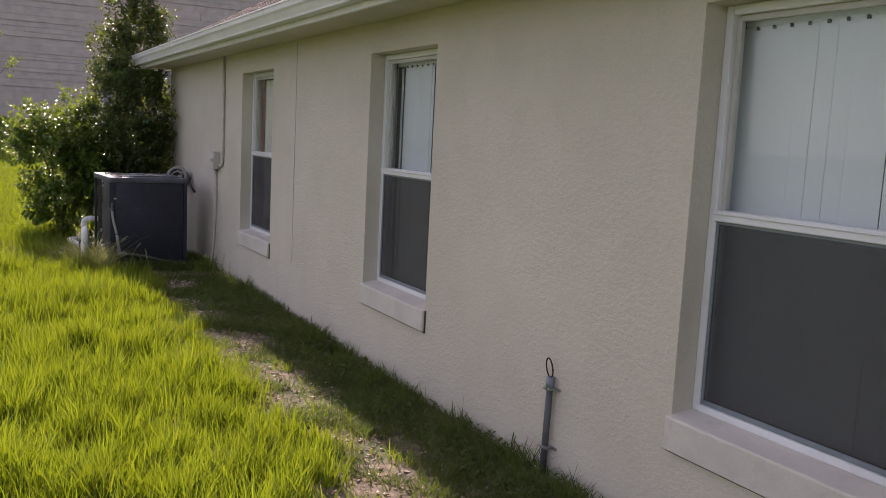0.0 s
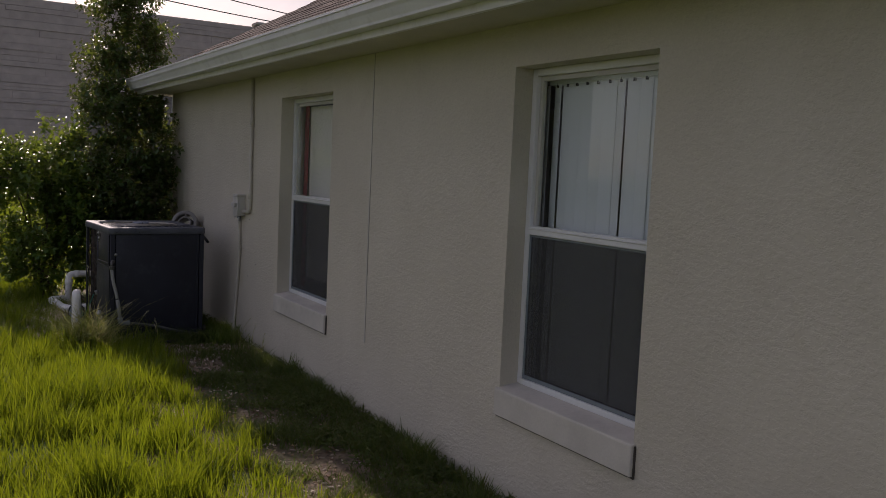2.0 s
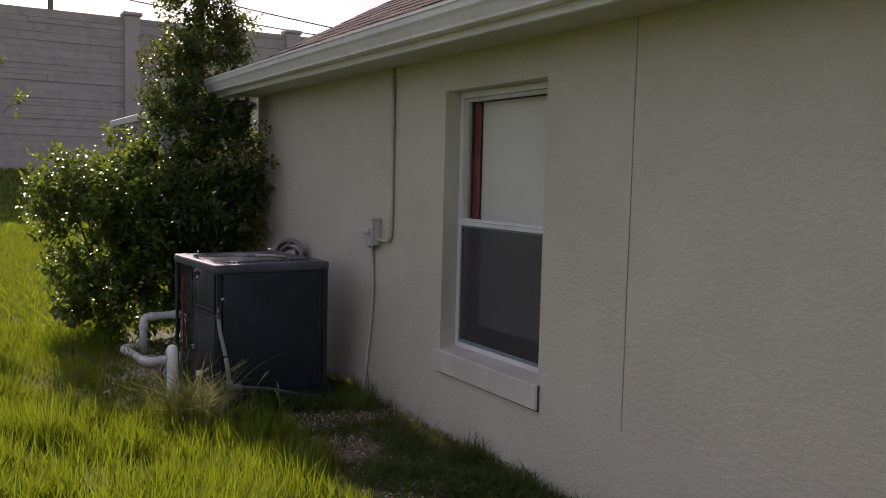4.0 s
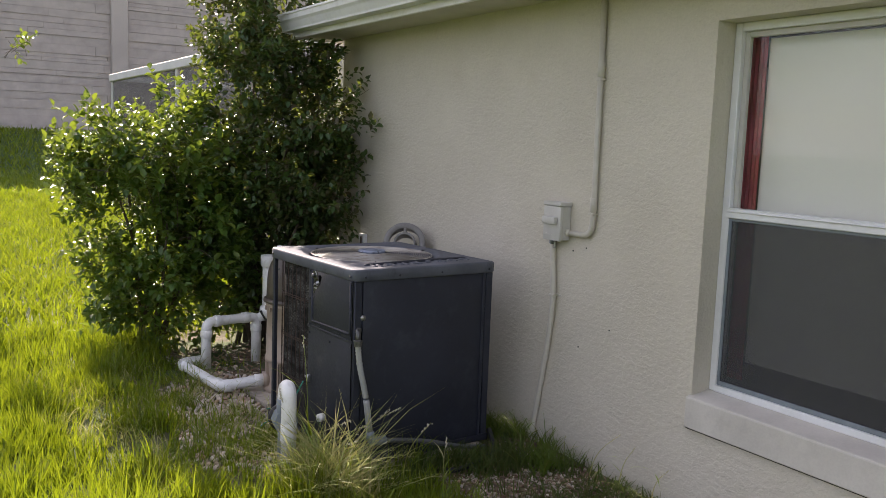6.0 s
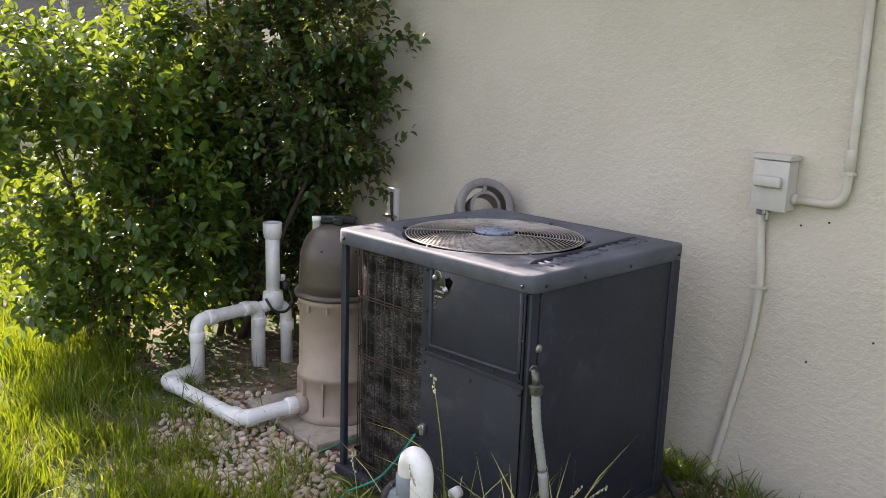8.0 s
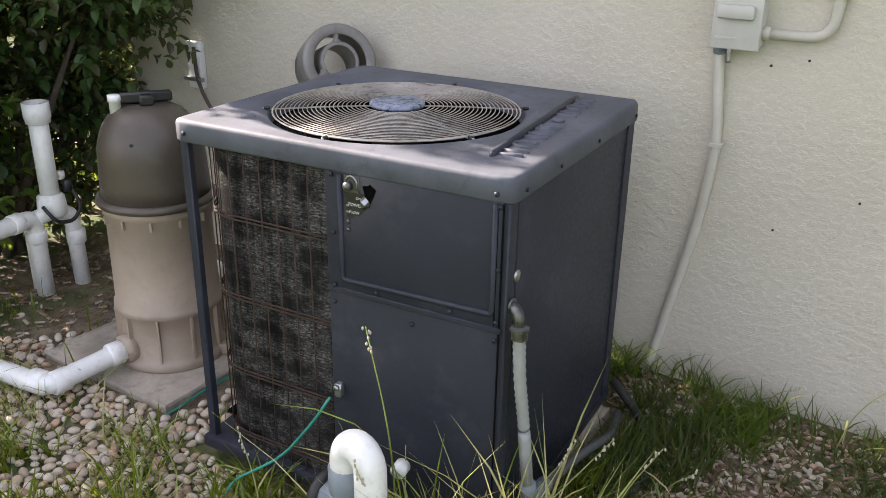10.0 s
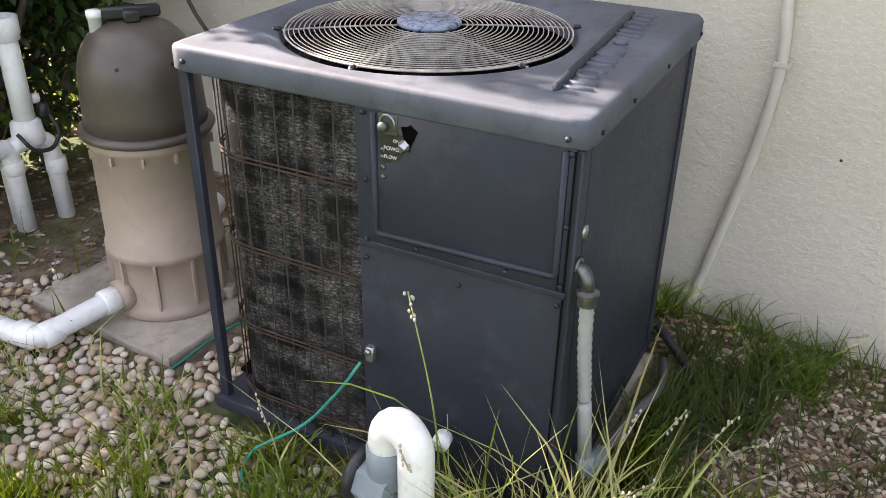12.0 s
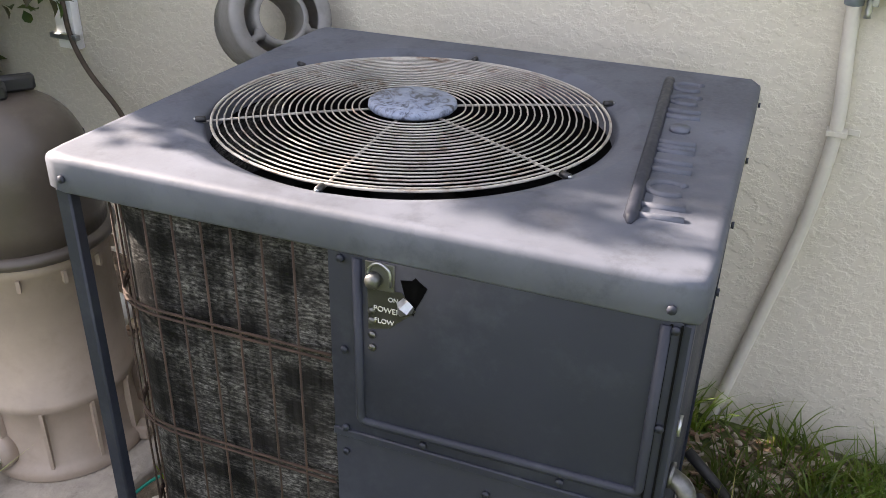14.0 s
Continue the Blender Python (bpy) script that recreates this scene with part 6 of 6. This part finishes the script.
def build_weeds():
    """Tall seeding stalks, each a plant of its own."""
    rnd = random.Random(8)
    places = [(1.40, 10.10, 0.66, 0.0, 0.09), (1.26, 9.92, 0.34, 0.25, -0.22), (1.34, 9.86, 0.40, 0.34, -0.16), (1.22, 10.02, 0.36, 0.22, -0.30), (1.38, 9.93, 0.30, 0.05, -0.30), (1.20, 9.90, 0.28, -0.18, -0.25),
              (1.30, 10.06, 0.42, -0.05, 0.05), (1.42, 9.84, 0.36, 0.25, -0.05), (1.33, 10.48, 0.24, 0.05, 0.12), (2.50, 9.32, 0.30, 0.05, -0.16), (2.57, 9.18, 0.26, 0.0, -0.1), (2.60, 9.0, 0.22, -0.02, -0.12), (2.55, 9.55, 0.22, -0.1, -0.12), (1.70, 9.72, 0.34, 0.1, -0.1), (1.90, 9.66, 0.28, -0.06, -0.12)]
    for k, (x, y, h, lx, ly) in enumerate(places):
        z = float(ground_z(x, y))
        w = thing("weed_stalk", (x, y, z), "thin yellow-green weed stalk with a pale seed head", "weed", "seeding weed stalks")
        top = Vector((x + lx, y + ly, z + h))
        pts = rounded([(x, y, z - 0.02), (x + lx * 0.25, y + ly * 0.25, z + h * 0.6), top], 0.3, 8)
        part("stalk", tube(bmesh.new(), pts, [0.0026 - 0.0014 * i / len(pts) for i in range(len(pts))], 5), M_STRAW, w, smooth=60)
        d = (pts[-1] - pts[-2]).normalized()
        for i in range(8):
            bm = bmesh.new()
            q = top - d * (0.009 * i) + Vector((rnd.uniform(-1, 1), rnd.uniform(-1, 1), rnd.uniform(-1, 1))) * 0.006
            bmesh.ops.create_icosphere(bm, subdivisions=1, radius=0.0032, matrix=Matrix.Translation(q) @ Matrix.Diagonal((1, 1, 1.7, 1)))
            part("seed", bm, M_SEED, w)
        for i in range(3):
            rng = np.random.default_rng(k * 7 + i)
            f0 = 0.15 + 0.2 * i
            b = Vector((x, y, z)).lerp(top, f0)
            dirv = Vector((rnd.uniform(-1, 1), rnd.uniform(-1, 1), 0.7)).normalized()
            v, f = leaf_arrays(np.array([b - w.location]), np.array([dirv]), np.array([[0, 0, 1.0]]), np.array([h * 0.38]), np.array([0.006]), 0.1, 0.5)
            lf = new("blade", raw_mesh("blade", v, f, M_STRAW))
            lf.parent = w
    # arching dry sprays at the foot of the heat pump
    rng = np.random.default_rng(31)
    n = 1050
    x, y = 1.39 + rng.normal(size=n) * 0.08, 9.82 + rng.normal(size=n) * 0.12
    ok = ~occupied(x, y)
    x, y = x[ok], y[ok]
    m = len(x)
    h = np.where(rng.random(m) < 0.15, rng.uniform(0.34, 0.56, m), rng.uniform(0.12, 0.36, m))
    v, f = blade_arrays(x, y, ground_z(x, y) - 0.01, h, rng.uniform(0.003, 0.0085, m), rng.uniform(0.35, 1.3, m), rng)
    tagged(new("dry_tussock", raw_mesh("dry_tussock", v, f, M_STRAW)), "yellowing arching grass tussock against the heat pump", "grass", kind="stuff")
    # small sprigs on the wall foot
    for x, y, h in ((2.60, 7.02, 0.13), (2.60, 7.75, 0.12), (2.61, 8.4, 0.10), (2.60, 5.9, 0.12), (2.6, 6.4, 0.09)):
        z = float(ground_z(x, y))
        w = thing("weed_sprig", (x, y, z), "small dark weed sprig at the foot of the wall", "weed", "weed sprigs along the wall")
        for i in range(3):
            e_ = Vector((x + 0.02 * (i - 1), y + 0.05 * (i - 1), z + h * (1 - 0.2 * i)))
            part("stem", tube(bmesh.new(), [(x, y, z - 0.02), Vector((x, y, z)).lerp(e_, 0.6), e_], [0.003, 0.0025, 0.001], 5), M_WEED, w, smooth=60)


build_weeds()


# ---- loose ground cover ----
def pebble_points(k, rng):
    """One rounded, uneven pebble of unit size."""
    rows_, cols = 6, 9
    v = [(0, 0, -1)]
    for i in range(1, rows_):
        a_ = -math.pi / 2 + math.pi * i / rows_
        for j in range(cols):
            b_ = math.tau * (j + 0.5 * (i % 2)) / cols
            v.append((math.cos(a_) * math.cos(b_), math.cos(a_) * math.sin(b_), math.sin(a_)))
    v.append((0, 0, 1))
    v = np.array(v)
    v *= 1 + 0.10 * np.sin(v[:, :1] * 1.7 + k) * np.cos(v[:, 1:2] * 1.3 + 2 * k) + 0.018 * rng.normal(size=(len(v), 1))
    v *= np.array([1.0, rng.uniform(0.62, 0.9), rng.uniform(0.42, 0.62)])
    f = []
    for j in range(cols):
        f.append((0, 1 + (j + 1) % cols, 1 + j))
        f.append((len(v) - 1, 1 + (rows_ - 2) * cols + j, 1 + (rows_ - 2) * cols + (j + 1) % cols))
    for i in range(rows_ - 2):
        for j in range(cols):
            p, q = 1 + i * cols + j, 1 + i * cols + (j + 1) % cols
            f += [(p, q, q + cols), (p, q + cols, p + cols)]
    return v, np.array(f)


def build_pebbles():
    rng = np.random.default_rng(17)
    kinds = [pebble_points(k, rng) for k in range(6)]
    meshes = [raw_mesh("pebble", v, f, M_PEBBLE) for v, f in kinds]
    bed = thing("pebble_bed", (1.4, 11.2, GROUND), "bed of loose tan and white river pebbles", "gravel", kind="structure")
    place = []
    # the bed proper, in rough rows so that stones touch, then strays
    seen = {}

    def free(x, y, s):
        cx, cy = int(x / 0.05), int(y / 0.05)
        for gx in (cx - 1, cx, cx + 1):
            for gy in (cy - 1, cy, cy + 1):
                for px, py, ps in seen.get((gx, gy), ()):
                    if (px - x) ** 2 + (py - y) ** 2 < (0.72 * (s + ps)) ** 2:
                        return False
        seen.setdefault((cx, cy), []).append((x, y, s))
        return True
    tries = 26000
    tx, ty = rng.uniform(0.7, 2.45, tries), rng.uniform(10.0, 12.4, tries)
    ts = np.linspace(0.023, 0.008, tries)
    okay = (rng.random(tries) < gravel_share(tx, ty) * 1.6) & ~occupied(tx, ty)
    for x, y, s in zip(tx[okay], ty[okay], ts[okay]):
        if free(x, y, s):
            place.append((x, y, s, 0.006))
    for i in range(620):
        x, y = rng.uniform(1.95, 2.62), rng.uniform(9.0, 9.87)
        place.append((x, y, rng.uniform(0.006, 0.016), 0.003))
    for i in range(420):
        x, y = 1.95 + rng.normal() * 0.18, rng.uniform(3.0, 9.0)
        place.append((x, y, rng.uniform(0.006, 0.014), 0.002))
    V, F, off, singles = [], [], 0, 0
    for i, (x, y, s, lift) in enumerate(place):
        z = float(ground_z(x, y)) + lift * rng.uniform(0.2, 2.2)
        k = int(rng.integers(6))
        rot = pose(0, 0, 0, rng.uniform(-25, 25), rng.uniform(-25, 25), rng.uniform(0, 360))
        near = 1.15 < x < 1.62 and 10.55 < y < 11.3 and singles < 290
        if near:
            o = new("pebble", meshes[k])
            o.parent = bed
            o.matrix_basis = Matrix.Translation(Vector((x, y, z)) - bed.location) @ rot @ Matrix.Diagonal((s, s, s, 1))
            singles += 1
        else:
            v, f = kinds[k]
            V.append((v * s) @ np.array(rot.to_3x3()).T + np.array([x, y, z]) - np.array(bed.location))
            F.append(f + off)
            off += len(v)
    rest = new("pebbles", raw_mesh("pebbles", np.concatenate(V), np.concatenate(F), M_PEBBLE))
    rest.parent = bed
    tagged(rest, kind="stuff")


build_pebbles()


def build_litter():
    """Wood chips and dry bits on the bare soil beside the wall."""
    rng = np.random.default_rng(19)
    n = 4600
    x = np.concatenate([2.0 + rng.normal(size=n - 700) * 0.22, rng.uniform(1.6, 2.6, 700)])
    y = np.concatenate([rng.uniform(1.5, 9.6, n - 700), rng.uniform(8.0, 12.5, 700)])
    x[:1900], y[:1900] = rng.uniform(1.9, 2.64, 1900), rng.uniform(9.0, 10.0, 1900)
    x[-350:], y[-350:] = rng.uniform(0.95, 1.6, 350), rng.uniform(10.5, 12.6, 350)
    x[1900:2450], y[1900:2450] = rng.uniform(1.3, 2.45, 550), rng.uniform(11.75, 12.7, 550)
    ok = ~occupied(x, y) & (x < 2.64)
    x, y = x[ok], y[ok]
    m = len(x)
    az, L, W = rng.random(m) * math.tau, rng.uniform(0.012, 0.04, m), rng.uniform(0.005, 0.012, m)
    z = ground_z(x, y) + rng.uniform(0.002, 0.012, m)
    cx, cy = np.cos(az), np.sin(az)
    tilt = rng.uniform(-0.3, 0.3, m)
    corners = []
    for dz in (-0.002, 0.003):
        for sl, sw in ((-1, -1), (1, -1), (0.8, 1), (-0.9, 1)):
            corners.append(np.stack([x + cx * L * sl / 2 - cy * W * sw / 2, y + cy * L * sl / 2 + cx * W * sw / 2, z + dz + tilt * L * sl / 2], 1))
    v = np.stack(corners, 1).reshape(-1, 3)
    q = np.array([[0, 3, 2, 1], [4, 5, 6, 7], [0, 1, 5, 4], [1, 2, 6, 5], [2, 3, 7, 6], [3, 0, 4, 7]])
    f = (np.arange(m)[:, None, None] * 8 + q[None]).reshape(-1, 4)
    tagged(new("wood_litter", raw_mesh("wood_litter", v, f, M_CHIP, False)), "scattered brown wood chips and dry bits on bare soil", "litter", kind="stuff")


build_litter()


# ---- shingles ----
def build_shingles():
    slope = math.atan(PITCH)
    rng = np.random.default_rng(23)
    exposure, width, thick = 0.145, 0.32, 0.006
    half = (EXB - EAVE_X) / 2
    courses = int(half / math.cos(slope) / exposure)
    bm = boxes((-0.002, exposure + 0.03, -width / 2 + 0.003, width / 2 - 0.003, 0.0, thick))
    tab = finish(bm, "shingle", M_SHINGLE)
    cube = np.array([(x, y, z) for x in (0, exposure + 0.03) for y in (-width / 2 + 0.003, width / 2 - 0.003) for z in (0, thick)])
    q = np.array([[0, 1, 3, 2], [4, 6, 7, 5], [0, 4, 5, 1], [2, 3, 7, 6], [0, 2, 6, 4], [1, 5, 7, 3]])
    V, F, off, singles = [], [], 0, 0
    up = pose(0, 0, 0, 0, -math.degrees(slope), 0)
    for c in range(courses):
        s = c * exposure
        dx, dz = s * math.cos(slope), s * math.sin(slope)
        ya, yb = EY0 + dx + 0.02, EY1 - dx - 0.02
        y = ya + (0.16 if c % 2 else 0.0) + 0.1
        while y < yb - 0.1:
            lift = 0.006 + 0.004 * rng.random()
            m = Matrix.Translation((EAVE_X - 0.02 + dx, y, ROOF_Z + dz + lift)) @ up @ pose(0, 0, 0, 0, 1.6, 0)
            if c < 11 and y > 4.4 and singles < 290:
                o = new("shingle", tab)
                o.parent = ROOF
                o.matrix_basis = Matrix.Translation(-ROOF.location) @ m
                singles += 1
            else:
                V.append(cube @ np.array(m.to_3x3()).T + np.array(m.translation) - np.array(ROOF.location))
                F.append(q + off)
                off += 8
            y += width
    rest = new("shingles", raw_mesh("shingles", np.concatenate(V), np.concatenate(F), M_SHINGLE, False))
    rest.parent = ROOF
    tagged(rest, kind="stuff")
    # hip caps
    a_, b_ = Vector((EAVE_X, EY1, ROOF_Z)), Vector((EAVE_X + half, EY1 - half, ROOF_Z + half * PITCH))
    n = int((b_ - a_).length / 0.2)
    d = (b_ - a_).normalized()
    for i in range(n):
        p = a_ + d * (i * 0.2)
        bm = bmesh.new()
        pr = []
        for t in (0.0, 0.26):
            c0 = p + d * t + Vector((0, 0, 0.022 - 0.05 * t))
            pr.append([bm.verts.new(c0 + Vector((-0.13, 0.0, -0.13 * PITCH))), bm.verts.new(c0), bm.verts.new(c0 + Vector((0.0, 0.13, -0.13 * PITCH)))])
        for k in range(2):
            bm.faces.new((pr[0][k], pr[0][k + 1], pr[1][k + 1], pr[1][k]))
        bmesh.ops.solidify(bm, geom=bm.faces[:], thickness=0.006)
        part("hip_cap", bm, M_SHINGLE, ROOF, smooth=None)


build_shingles()
